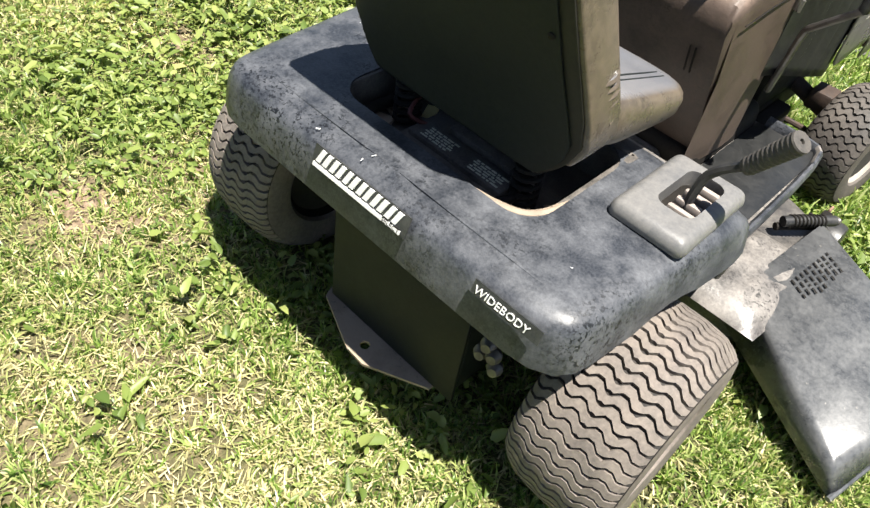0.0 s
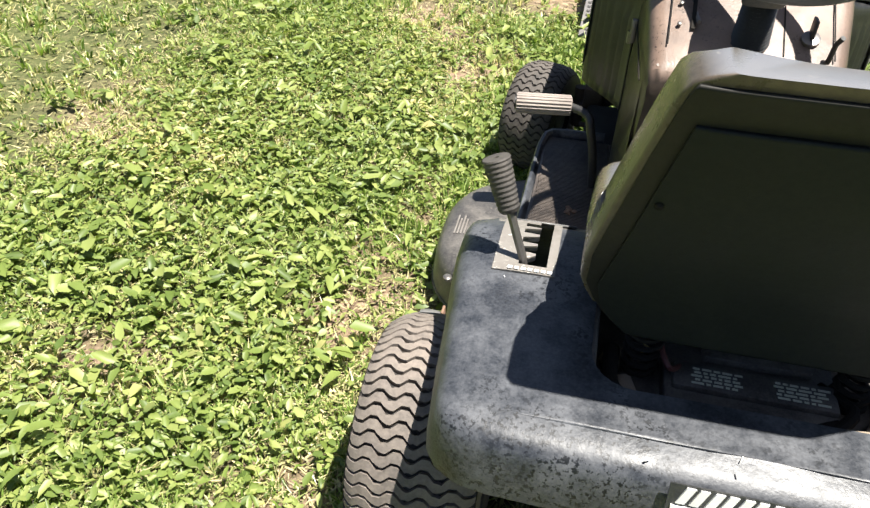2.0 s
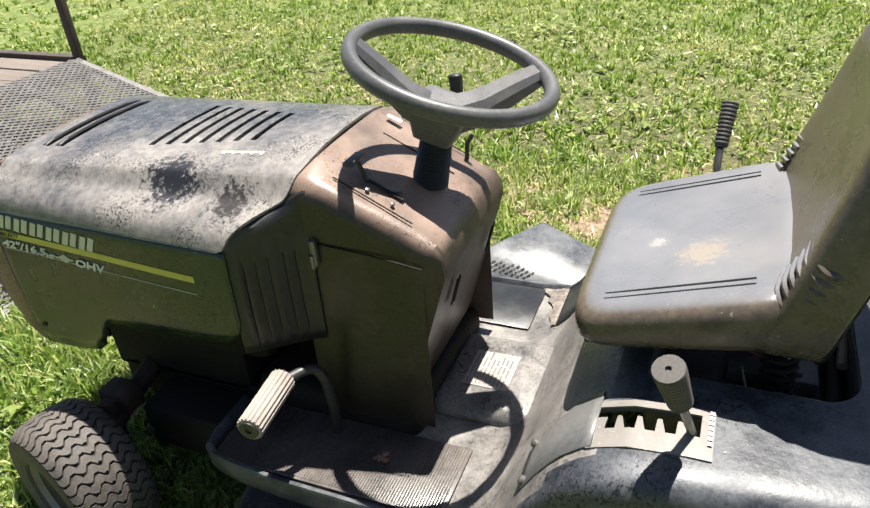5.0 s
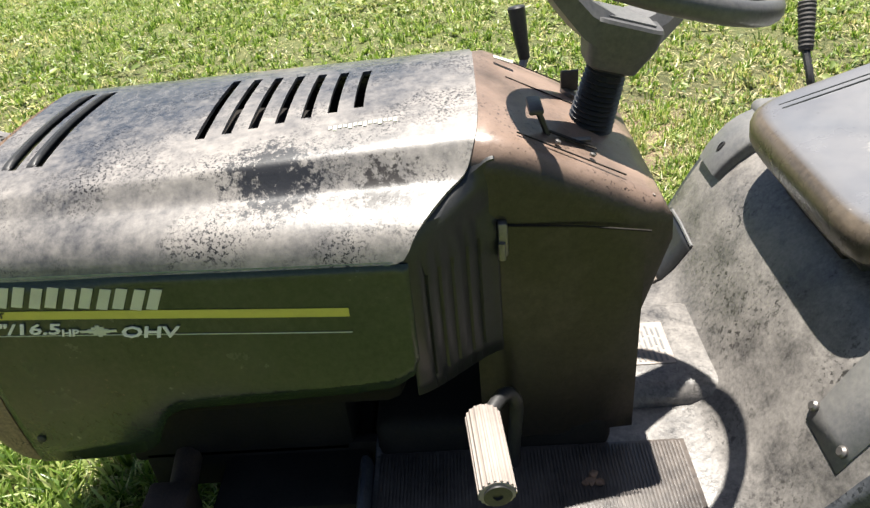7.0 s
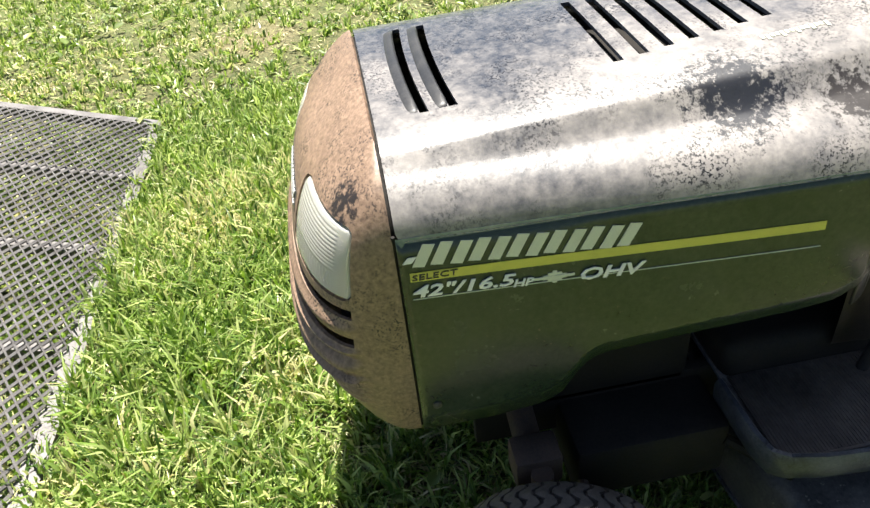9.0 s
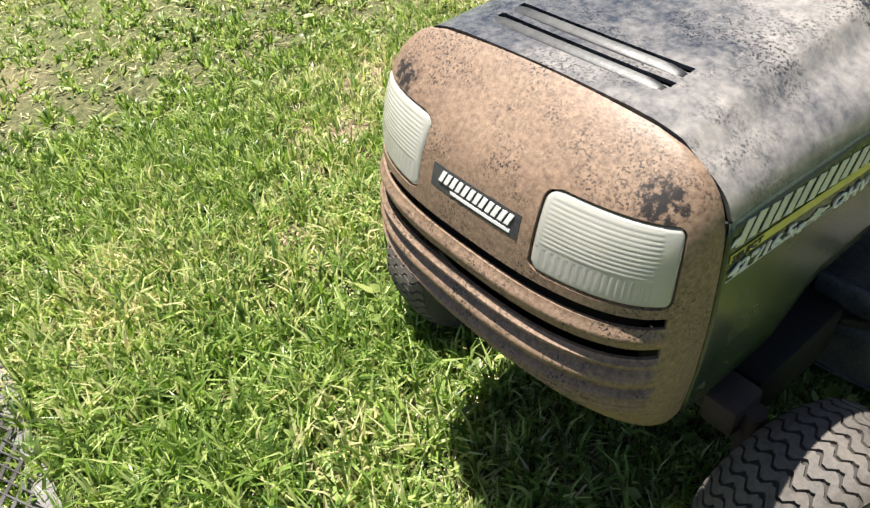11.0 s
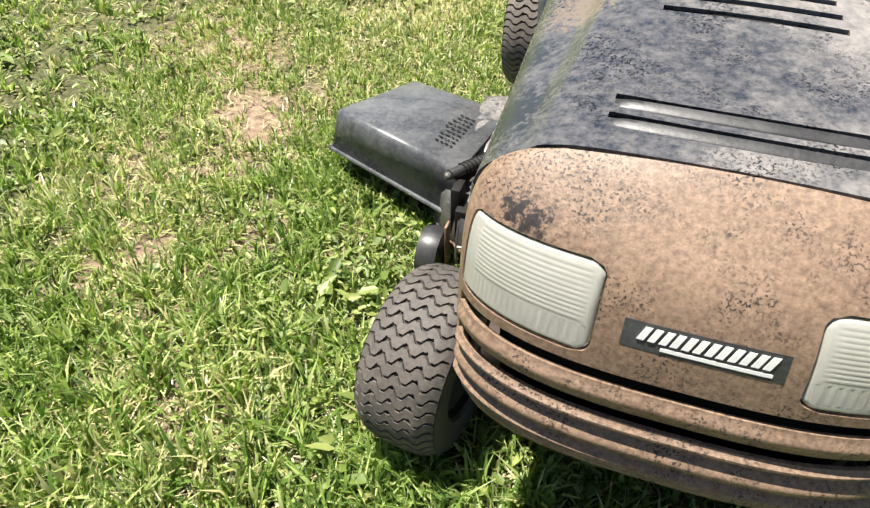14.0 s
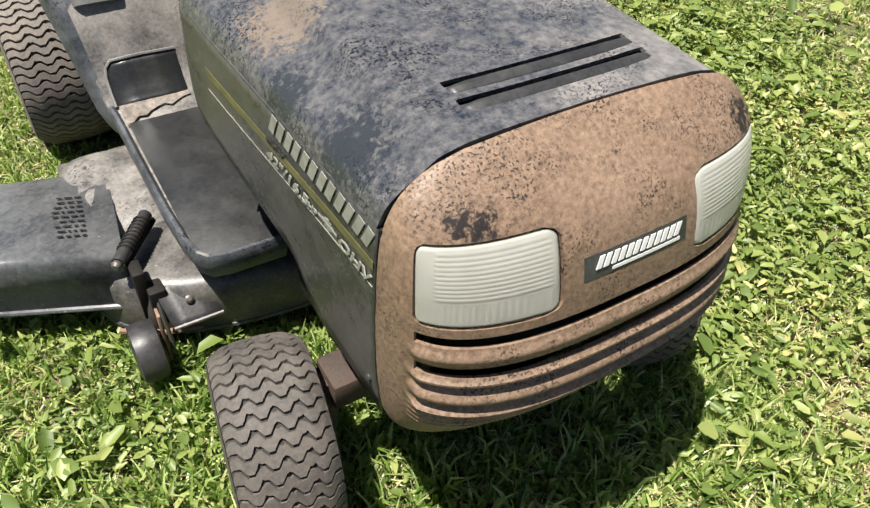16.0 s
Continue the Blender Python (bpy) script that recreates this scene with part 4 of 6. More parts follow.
def build_body():
    n = len(BODY_EDGE)
    P = [Vector((x, y, 0)) for y, x in BODY_EDGE]
    normals = []
    for i in range(n):
        t = P[min(i + 1, n - 1)] - P[max(i - 1, 0)]
        t = Vector((t.x, t.y, 0)).normalized()
        normals.append(Vector((t.y, -t.x, 0)))
    normals[0], normals[-1] = Vector((0, -1, 0)), Vector((0, 1, 0))
    rows = []
    for i in range(n):
        p, nn = P[i], normals[i]
        fr = 1.0 if p.y < 0.36 else max(0.35, 1 - (p.y - 0.36) * 4)
        skirt = (0.092 if p.y < 0.05 else 0.085) if p.y < 0.36 else (0.075 if p.y < 0.55 else 0.05)
        line = []
        for k in range(5):
            q = p - nn * (0.05 * fr)
            q = Vector((q.x * k / 4, q.y, 0))
            line.append(Vector((q.x, q.y, lerp_table(BODY_TOP, q.y) - 0.004 * (k / 4) ** 2)))
        # the foot boards end in a raised bead over one tucked-in skirt
        board = max(0.0, min(1.0, (p.y - 0.50) / 0.07))
        lift = 0.010 * max(0.0, min(1.0, (p.y - 0.93) / 0.12))
        lip = ((-0.0150, 0.003), (-0.0095, 0.010), (-0.0030, 0.010), (0.0015, 0.001), (-0.0005, -0.024), (-0.0080, -0.044))
        for (off, dz), (boff, bdz) in zip(((-0.03, -0.006), (-0.015, -0.011), (-0.006, -0.020), (-0.001, -0.034), (0.005, -0.06), (0.008, -skirt / 0.9)), lip):
            off = off * fr if off < 0 else off
            off, dz = off + (boff - off) * board, max(dz, -skirt)
            dz += (bdz + lift - dz) * board
            q = p + nn * off
            line.append(Vector((max(q.x, 0), q.y, lerp_table(BODY_TOP, min(max(p.y, -0.09), 1.09)) + dz)))
        rows.append(line)
    bm = bmesh.new()
    R_ = [[bm.verts.new(p) for p in r] for r in rows]
    L_ = [[r[0]] + [bm.verts.new((-v.co.x, v.co.y, v.co.z)) for v in r[1:]] for r in R_]
    m = len(rows[0])
    for S_, flip in ((R_, False), (L_, True)):
        for i in range(len(S_) - 1):
            for k in range(m - 1):
                q = [S_[i][k], S_[i + 1][k], S_[i + 1][k + 1], S_[i][k + 1]]
                bm.faces.new(q[::-1] if flip else q)
    # close the rear face across the middle
    bm.faces.new([v for v in L_[0][4:0:-1]] + R_[0][:5] + [R_[0][5], L_[0][5]])
    for k in range(5, m - 1):
        bm.faces.new((R_[0][k], R_[0][k + 1], L_[0][k + 1], L_[0][k]))
    ob = part("fender_body", bm, FENDER, mower, "one-piece faded black plastic fenders and foot boards", 42)
    solidify(ob, 0.006)
    settle(ob)
    well = box((-0.20, 0.035, 0.40), (0.215, 0.30, 0.70))
    bmesh.ops.bevel(well, geom=[e for e in well.edges if abs(e.verts[0].co.z - e.verts[1].co.z) > 0.1], offset=0.055, segments=6, affect="EDGES", profile=0.5)
    cuts = [well]
    for sgn in (-1, 1):
        cuts.append(turned([(0.262, 0), (0.262, 0.4)], (sgn, 0, 0), (sgn * 0.285, 0.15, 0.192), 48))
    settle(ob, *cuts, smooth=42)
    ob.data.materials.append(RISER)
    for p in ob.data.polygons:
        if p.center.y > 0.365 and p.normal.z > 0.25 and abs(p.center.x) < (0.372 if p.center.y < 0.55 else 0.345) and p.center.y < 1.06:
            p.material_index = 1
    return ob


body = build_body()


# dusty mats and trims on the foot boards
def build_mat(sgn):
    a, c = sorted((sgn * 0.185, sgn * 0.345))
    base = part("foot_mat", box((a, 0.60, 0.2575), (c, 1.055, 0.2605), 0.001), MAT if sgn < 0 else GREYP, body, "ribbed dusty foot mat" if sgn < 0 else "worn smooth foot mat caked with tan dust")
    a, c = sorted((sgn * 0.19, sgn * 0.34))
    if sgn < 0:
        bms = [box((a, 0.607 + k * 0.0052, 0.2603), (c, 0.6096 + k * 0.0052, 0.2618)) for k in range(86)]
        tagged(part("mat_ribs", merge(*bms), MAT, base, "", 0), kind="stuff")
    if sgn > 0:
        # stepped plate where the board curves up to the fender
        low, high = 0.488, 0.546
        rows = [[Vector((x, y, lerp_table(BODY_TOP, y) + 0.002)) for x in (0.20, 0.25, 0.30, 0.348)] for y in [low + (high - low) * k / 8 for k in range(9)]]
        plate = part("step_plate", grid(rows), GREYP, body, "dark recessed plate with a pale worn edge")
        solidify(plate, 0.002, -1)
        ring = [(0.353, high), (0.353, 0.52), (0.352, low + 0.016), (0.347, low + 0.006), (0.335, low), (0.28, low - 0.001), (0.20, low)]
        part("plate_edge", tube([Vector((x, y, lerp_table(BODY_TOP, y) + 0.002)) for x, y in ring], 0.0034, 6), GREYPLATE, plate)
        rnd = random.Random(31)
        rows = []
        for k in range(11):
            x = 0.20 + 0.148 * k / 10
            reach = 0.018 + 0.040 * (k / 10) ** 2 + rnd.uniform(-0.008, 0.008)
            rows.append([Vector((x, 0.545 + reach * q / 4, lerp_table(BODY_TOP, 0.545 + reach * q / 4) + 0.0066 - 0.0030 * (q / 4) ** 2 - 0.004 * (q == 0))) for q in range(5)])
        part("dust_drift", grid(rows), FLOOR, plate, "tan dust gathered where the board meets the riser", 60)


for sgn in (-1, 1):
    build_mat(sgn)
part("tunnel", box((-0.118, 0.46, 0.235), (0.125, 0.715, 0.288), 0.024, 5, (0.95, 1)), RISER, body, "dusty centre tunnel under the dash")
# same tunnel, painted black here in place of the dash's shade
part("tunnel_front", box((-0.188, 0.705, 0.24), (0.186, 1.06, 0.312), 0.022, 4, (0.94, 1)), GRIME_SHADE, body, "front tunnel under the dash, blackened for its shade")
label = part("riser_label", plaque(0.105, 0.090, facing((-0.052, 0.578, 0.2886), (1, 0, 0), (0, 1, 0.0)), 0.001), PEDAL, body, "faded warning label", 0)
rnd = random.Random(12)
for k in range(9):
    x = -0.046
    while x < 0.03:
        w = rnd.uniform(0.012, 0.032)
        part("print_bar", plaque(w, 0.0036, facing((x, 0.588 + k * 0.0088, 0.2898), (1, 0, 0), (0, 1, 0.0)), 0.0006), GREYPLATE, label, "", 0)
        x += w + 0.006

# battery tray and battery under the seat
tray = part("battery_tray", box((-0.19, 0.04, 0.435), (0.205, 0.30, 0.448), 0.004), DUSTBLK, mower, "dusty battery tray under the seat")
for lo, hi in (((-0.205, 0.03, 0.40), (-0.193, 0.31, 0.524)), ((0.205, 0.03, 0.40), (0.22, 0.31, 0.524)), ((-0.2, 0.028, 0.40), (0.215, 0.038, 0.524)), ((-0.2, 0.30, 0.40), (0.215, 0.312, 0.524))):
    part("tray_wall", box(lo, hi, 0.003), DUSTBLK, tray)
rim = smooth_path([(-0.06, 0.046, 0.488), (0.02, 0.040, 0.505), (0.09, 0.036, 0.517), (0.15, 0.040, 0.522), (0.192, 0.058, 0.523), (0.211, 0.10, 0.522), (0.212, 0.17, 0.516)])
part("tray_rim", tube([Vector(p) - Vector((0, 0, 0.004)) for p in rim], 0.0085, 8), TANDUST, tray, "pale tan dust along the tray rim")
part("tray_hose", tube(smooth_path([(-0.17, 0.15, 0.475), (-0.165, 0.075, 0.478), (-0.10, 0.056, 0.470), (0.0, 0.058, 0.468), (0.07, 0.066, 0.470), (0.115, 0.09, 0.465)]), 0.011, 10), GRIME_SHADE, tray, "grimy rubber hose")
for x, y, t in ((-0.155, 0.10, 20), (-0.165, 0.15, 70), (0.175, 0.10, -30), (0.185, 0.16, 40)):
    part("mud_crust", moved(box((-0.02, -0.016, -0.006), (0.02, 0.016, 0.006), 0.005), pose(x, y, 0.458, 0, 0, t)), TANDUST, tray, "dried mud in the tray corner")
battery = part("battery", box((-0.10, 0.075, 0.44), (0.12, 0.205, 0.474), 0.005), DUSTBLK, tray, "black battery with worn printed label")
part("battery_cover", box((-0.09, 0.098, 0.470), (0.115, 0.142, 0.4835), 0.004), DUSTBLK, battery)
part("cell_cover", box((-0.05, 0.155, 0.470), (0.09, 0.190, 0.4855), 0.005), DUSTBLK, battery)
rnd = random.Random(8)
for x0 in (-0.068, 0.036):
    for k in range(5):
        x = x0 + rnd.uniform(0, 0.006)
        while x < x0 + 0.06:
            w = rnd.uniform(0.004, 0.016)
            part("label_bar", plaque(w, 0.0032, facing((x, 0.104 + k * 0.0062, 0.4837), (1, 0, 0), (0, 1, 0)), 0.0008), DIM, battery, "", 0)
            x += w + 0.003
part("cable", tube(smooth_path([(-0.07, 0.15, 0.47), (-0.10, 0.11, 0.50), (-0.11, 0.17, 0.52), (-0.05, 0.22, 0.53)]), 0.004, 8), REDWIRE, tray)
part("cable", tube(smooth_path([(0.10, 0.15, 0.47), (0.13, 0.10, 0.48), (0.05, 0.055, 0.455), (-0.10, 0.058, 0.45), (-0.16, 0.10, 0.45)]), 0.008, 8), GRIME_SHADE, tray)
part("paper_tag", plaque(0.026, 0.024, facing((-0.128, 0.172, 0.452), (1, 0.15, 0.25), (-0.1, 0.3, 0.9)), 0.0012, 0.5), TAG, tray, "torn yellow paper tag", 0)
for x in (-0.132, 0.132):
    coil = [(x + 0.022 * math.cos(a * 0.7), 0.138 + 0.022 * math.sin(a * 0.7), 0.455 + 0.0018 * a) for a in range(76)]
    part("seat_spring", tube(coil, 0.0042, 6), GRIME_SHADE, mower, "coiled black seat spring")


# seat
def seat_top(y):
    return 0.607 + (0.43 - y) * 0.31


def build_seat():
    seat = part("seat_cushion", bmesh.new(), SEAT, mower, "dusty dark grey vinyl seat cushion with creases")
    rows = []
    for f, s in ((0.0, 0.90), (0.08, 0.96), (0.25, 0.99), (0.62, 1.0), (0.80, 0.985), (0.92, 0.955), (0.985, 0.91), (1.0, 0.86), (0.985, 0.74), (0.955, 0.5), (0.94, 0.25)):
        row = []
        for k in range(64):
            a = 2 * math.pi * k / 64
            c, d = math.cos(a), math.sin(a)
            e = 2 / 6.5
            x = 0.229 * s * math.copysign(abs(c) ** e, c)
            y = 0.278 + 0.154 * s * math.copysign(abs(d) ** e, d)
            x *= 1 + 0.03 * (0.278 - y) / 0.15
            low, high = 0.553 + (0.43 - y) * 0.20, seat_top(y) + 0.003
            row.append(Vector((x, y, low + (high - low) * f)))
        rows.append(row)
    bm = grid(rows, closed_v=True, caps=True)
    bmesh.ops.recalc_face_normals(bm, faces=bm.faces)
    bm.to_mesh(seat.data)
    bm.free()
    finish(seat.data, 60)
    for x in (-0.176, -0.162, 0.162, 0.176):
        part("seam_crease", tube(smooth_path([(x, y, seat_top(y) + 0.0012) for y in (0.19, 0.26, 0.33, 0.385)]), 0.0022, 6), SEATBACK, seat)
    # backrest: thick padded front, hard shell behind, narrower towards the top
    def back_mid(z):
        return smooth_table([(0.545, 0.118), (0.60, 0.118), (0.65, 0.110), (0.70, 0.094), (0.80, 0.060), (0.90, 0.032), (0.958, 0.014)], z)

    def half_w(z):
        return smooth_table([(0.545, 0.150), (0.575, 0.190), (0.605, 0.216), (0.64, 0.232), (0.68, 0.232), (0.74, 0.222), (0.80, 0.211), (0.87, 0.196), (0.91, 0.187), (0.935, 0.180), (0.950, 0.170), (0.958, 0.152)], z)

    def ring(z, front, back, ws):
        w, yc = half_w(z) * ws, back_mid(z)
        row = []
        for k in range(48):
            a = 2 * math.pi * k / 48
            c, d = math.cos(a), math.sin(a)
            e = 2 / 5.0 if d > 0 else 2 / 11.0
            x = w * math.copysign(abs(c) ** e, c)
            y = math.copysign(abs(d) ** e, d)
            wing = 0.026 * (abs(x) / max(w, 0.01)) ** 3 * max(0.0, min(1.0, y + 0.75))
            row.append(Vector((x, yc + (y * front if y > 0 else y * back) + wing, z)))
        return row
    zs = [0.600, 0.606, 0.62, 0.64, 0.68, 0.73, 0.78, 0.83, 0.88, 0.91, 0.930, 0.944, 0.953, 0.958]
    rows = [ring(z, 0.052 * min(1, max(0.25, (0.962 - z) / 0.03)), 0.020, 1.0 if z < 0.952 else 0.97) for z in zs]
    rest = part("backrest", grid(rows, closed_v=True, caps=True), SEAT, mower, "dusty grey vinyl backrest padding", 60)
    def shell_rows(zs2, ratio, off):
        out = []
        for z in zs2:
            wide = half_w(z) * ratio(z)
            out.append([Vector((wide * math.sin(a), back_mid(z) - off - 0.003 * (1 - math.sin(a) ** 8), z)) for a in [(-0.5 + k / 32) * math.pi for k in range(33)]])
        return out
    shell = part("seat_shell", grid(shell_rows([0.562, 0.566, 0.576, 0.59, 0.61, 0.64, 0.69, 0.75, 0.81, 0.87, 0.91, 0.930, 0.940, 0.944], lambda z: 0.965, 0.0195)), SHELL, rest, "dark brown-black plastic shell of the backrest", 60)
    solidify(shell, 0.004, 0)
    panel = part("back_panel", grid(shell_rows([0.564, 0.567, 0.577, 0.591, 0.61, 0.64, 0.69, 0.75, 0.81, 0.865, 0.892, 0.900, 0.903], lambda z: 0.935 - 0.075 * max(0.0, min(1.0, (z - 0.60) / 0.10)), 0.0250)), SEATBACK, shell, "black panel standing proud on the shell", 60)
    solidify(panel, 0.005, 0)
    for x in (-0.172, 0.172):
        part("shell_screw", turned([(0.005, 0), (0.005, 0.003), (0.003, 0.005)], (0, -1, -0.3), (x, back_mid(0.80) - 0.0275, 0.80), 10), GRIME_SHADE, shell)
    pan = box((-0.19, 0.15, 0), (0.19, 0.41, 0.014), 0.005)
    for v in pan.verts:
        v.co.z += 0.543 + (0.43 - v.co.y) * 0.20
    part("seat_pan", pan, SEATBACK, seat)
    part("seat_hinge", box((-0.10, 0.36, 0.505), (0.10, 0.385, 0.556), 0.004), GRIME_SHADE, seat)
    for x in (-0.132, 0.132):
        part("spring_bracket", merge(box((x - 0.03, 0.112, 0.596), (x + 0.03, 0.19, 0.604), 0.003), turned([(0.024, 0), (0.024, 0.006), (0.012, 0.009)], "z", (x, 0.138, 0.590), 16)), GRIME_SHADE, seat)
    for sgn in (-1, 1):
        for k in range(6):
            z = 0.690 + 0.0125 * k
            y = back_mid(z) + 0.052 - 0.002 * k
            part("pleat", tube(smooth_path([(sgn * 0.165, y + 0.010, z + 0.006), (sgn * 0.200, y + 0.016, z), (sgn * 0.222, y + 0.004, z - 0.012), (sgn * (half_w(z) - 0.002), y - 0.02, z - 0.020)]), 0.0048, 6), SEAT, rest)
    return seat


build_seat()


# steering wheel on its bellows
def build_wheel():
    c = Vector((-0.006, 0.665, 0.897))
    t = 0.30
    ty, nz = Vector((0, math.cos(t), math.sin(t))), Vector((0, -math.sin(t), math.cos(t)))

    def at(x, y, z=0.0):
        return c + Vector((x, 0, 0)) + ty * y + nz * z
    rows = []
    for k in range(64):
        a = 2 * math.pi * k / 64
        o = Vector((math.cos(a), 0, 0)) + ty * math.sin(a)
        rows.append([c + o * (0.1625 + 0.0125 * math.cos(b2)) + nz * 0.0145 * math.sin(b2) for b2 in [2 * math.pi * q / 12 for q in range(12)]])
    rim = part("steering_wheel", grid(rows, closed_u=True, closed_v=True), WHEELP, mower, "grey-black plastic steering wheel with three spokes", 60)
    hub = []
    for z, s in ((-0.128, 0.50), (-0.122, 0.72), (-0.082, 1.0), (-0.062, 1.02), (-0.058, 0.97)):
        hub.append([at(0.046 * s * math.copysign(abs(math.cos(a)) ** 0.3, math.cos(a)), 0.046 * s * math.copysign(abs(math.sin(a)) ** 0.3, math.sin(a)), z) for a in [2 * math.pi * (k + 0.5) / 28 for k in range(28)]])
    hub = part("hub", grid(hub, closed_v=True, caps=True), WHEELP, rim, "", 30)
    part("hub_plate", grid([[at(x, y, -0.0585 + 0.003 * h) for x, y in ((-0.032, -0.034), (0.032, -0.034), (0.032, 0.030), (-0.032, 0.030))] for h in (0, 1)], closed_v=True, caps=True), GREYPLATE, hub, "pale grey cover plate of the wheel hub", 20)
    for ang in (106, 312):
        a = radians(ang)
        o = Vector((math.cos(a), math.sin(a)))
        s = Vector((-o.y, o.x))
        rows = []
        for r, z, hw, th in ((0.015, -0.080, 0.034, 0.022), (0.06, -0.066, 0.030, 0.022), (0.11, -0.034, 0.025, 0.019), (0.158, -0.002, 0.022, 0.012)):
            m = o * r
            rows.append([at(m.x + s.x * u, m.y + s.y * u, z + v) for u, v in ((-hw, th * 0.35), (-hw * 0.6, th), (hw * 0.6, th), (hw, th * 0.35), (hw, -th), (-hw, -th))])
        part("spoke", grid(rows, closed_v=True, caps=True), WHEELP, rim)
    base, top = Vector((0.0, 0.722, 0.690)), at(0, 0, -0.10)
    prof = []
    L = (top - base).length
    n = 34
    for k in range(n + 1):
        u = k / n
        prof.append((0.030 - 0.007 * u + (0.0028 if k % 2 else -0.0022), L * u))
    part("bellows", turned(prof, tuple(top - base), base, 24), BLACK, mower, "ribbed black rubber steering bellows", 20)


build_wheel()


# levers
def build_lever_left():
    # quadrant plate follows the curve of the fender
    rows = []
    for y in [0.215 + (0.372 - 0.215) * k / 12 for k in range(13)]:
        z = lerp_table(BODY_TOP, y) - 0.0015
        rows.append([Vector((-0.352, y, z)), Vector((-0.315, y, z + 0.002)), Vector((-0.262, y, z + 0.002))])
    q = part("lever_plate", grid(rows), SILVER, mower, "worn grey lever plate with notched slot")
    solidify(q, 0.003, -1)
    slot = [(-0.275, 0.232), (-0.275, 0.365), (-0.296, 0.365), (-0.296, 0.352)]
    for k in range(4):
        y = 0.345 - k * 0.026
        slot += [(-0.318, y + 0.008), (-0.318, y - 0.005), (-0.294, y - 0.006), (-0.294, y - 0.012)]
    slot += [(-0.316, 0.240), (-0.316, 0.232)]
    cutter = bmesh.new()
    lo = [cutter.verts.new((x, y, 0.44)) for x, y in slot]
    hi = [cutter.verts.new((x, y, 0.56)) for x, y in slot]
    cutter.faces.new(lo)
    cutter.faces.new(hi)
    for i in range(len(slot)):
        j = (i + 1) % len(slot)
        cutter.faces.new((lo[i], lo[j], hi[j], hi[i]))
    settle(q, cutter.copy())
    settle(body, cutter, smooth=42)
    for k in range(7):
        part("print_bar", plaque(0.0065, 0.0055, facing((-0.266 - 0.0095 * k, 0.2225, lerp_table(BODY_TOP, 0.2225) + 0.002), (-1, 0, 0), (0, -1, 0)), 0.0008), WHITE, q, "", 0)
    rows = []
    for y in [0.366 + (0.474 - 0.366) * k / 8 for k in range(9)]:
        z = lerp_table(BODY_TOP, y) + 0.001
        rows.append([Vector((-0.350, y, z)), Vector((-0.24 - 0.02 * (y - 0.366) / 0.1, y, z + 0.001))])
    low = part("lower_plate", grid(rows), GREYPLATE, q, "grey riser cover plate with two bolts")
    solidify(low, 0.003, -1)
    for x, y, z in ((-0.258, 0.464, 0.389), (-0.336, 0.463, 0.389)):
        part("bolt", turned([(0.008, 0), (0.008, 0.004), (0.005, 0.007)], (0, 0.85, 0.5), (x, y, z), 12), STEEL, low)
    rod = part("shift_lever", tube([(-0.306, 0.240, 0.49), (-0.311, 0.243, 0.53), (-0.338, 0.260, 0.60)], 0.0065, 8), STEEL, mower)
    d = Vector((-0.366, 0.278, 0.672)) - Vector((-0.338, 0.260, 0.598))
    L = d.length
    prof = [(0.013, 0)] + [(0.0150 + 0.0045 * k / 20 + (0.0012 if k % 2 else 0), L * (0.04 + 0.9 * k / 20)) for k in range(21)] + [(0.0205, L * 0.97), (0.0195, L), (0.004, L), (0.0035, L - 0.004)]
    part("grip", turned(prof, tuple(d), (-0.338, 0.260, 0.598), 20), GRIP, rod, "ribbed dusty lever grip", 20)


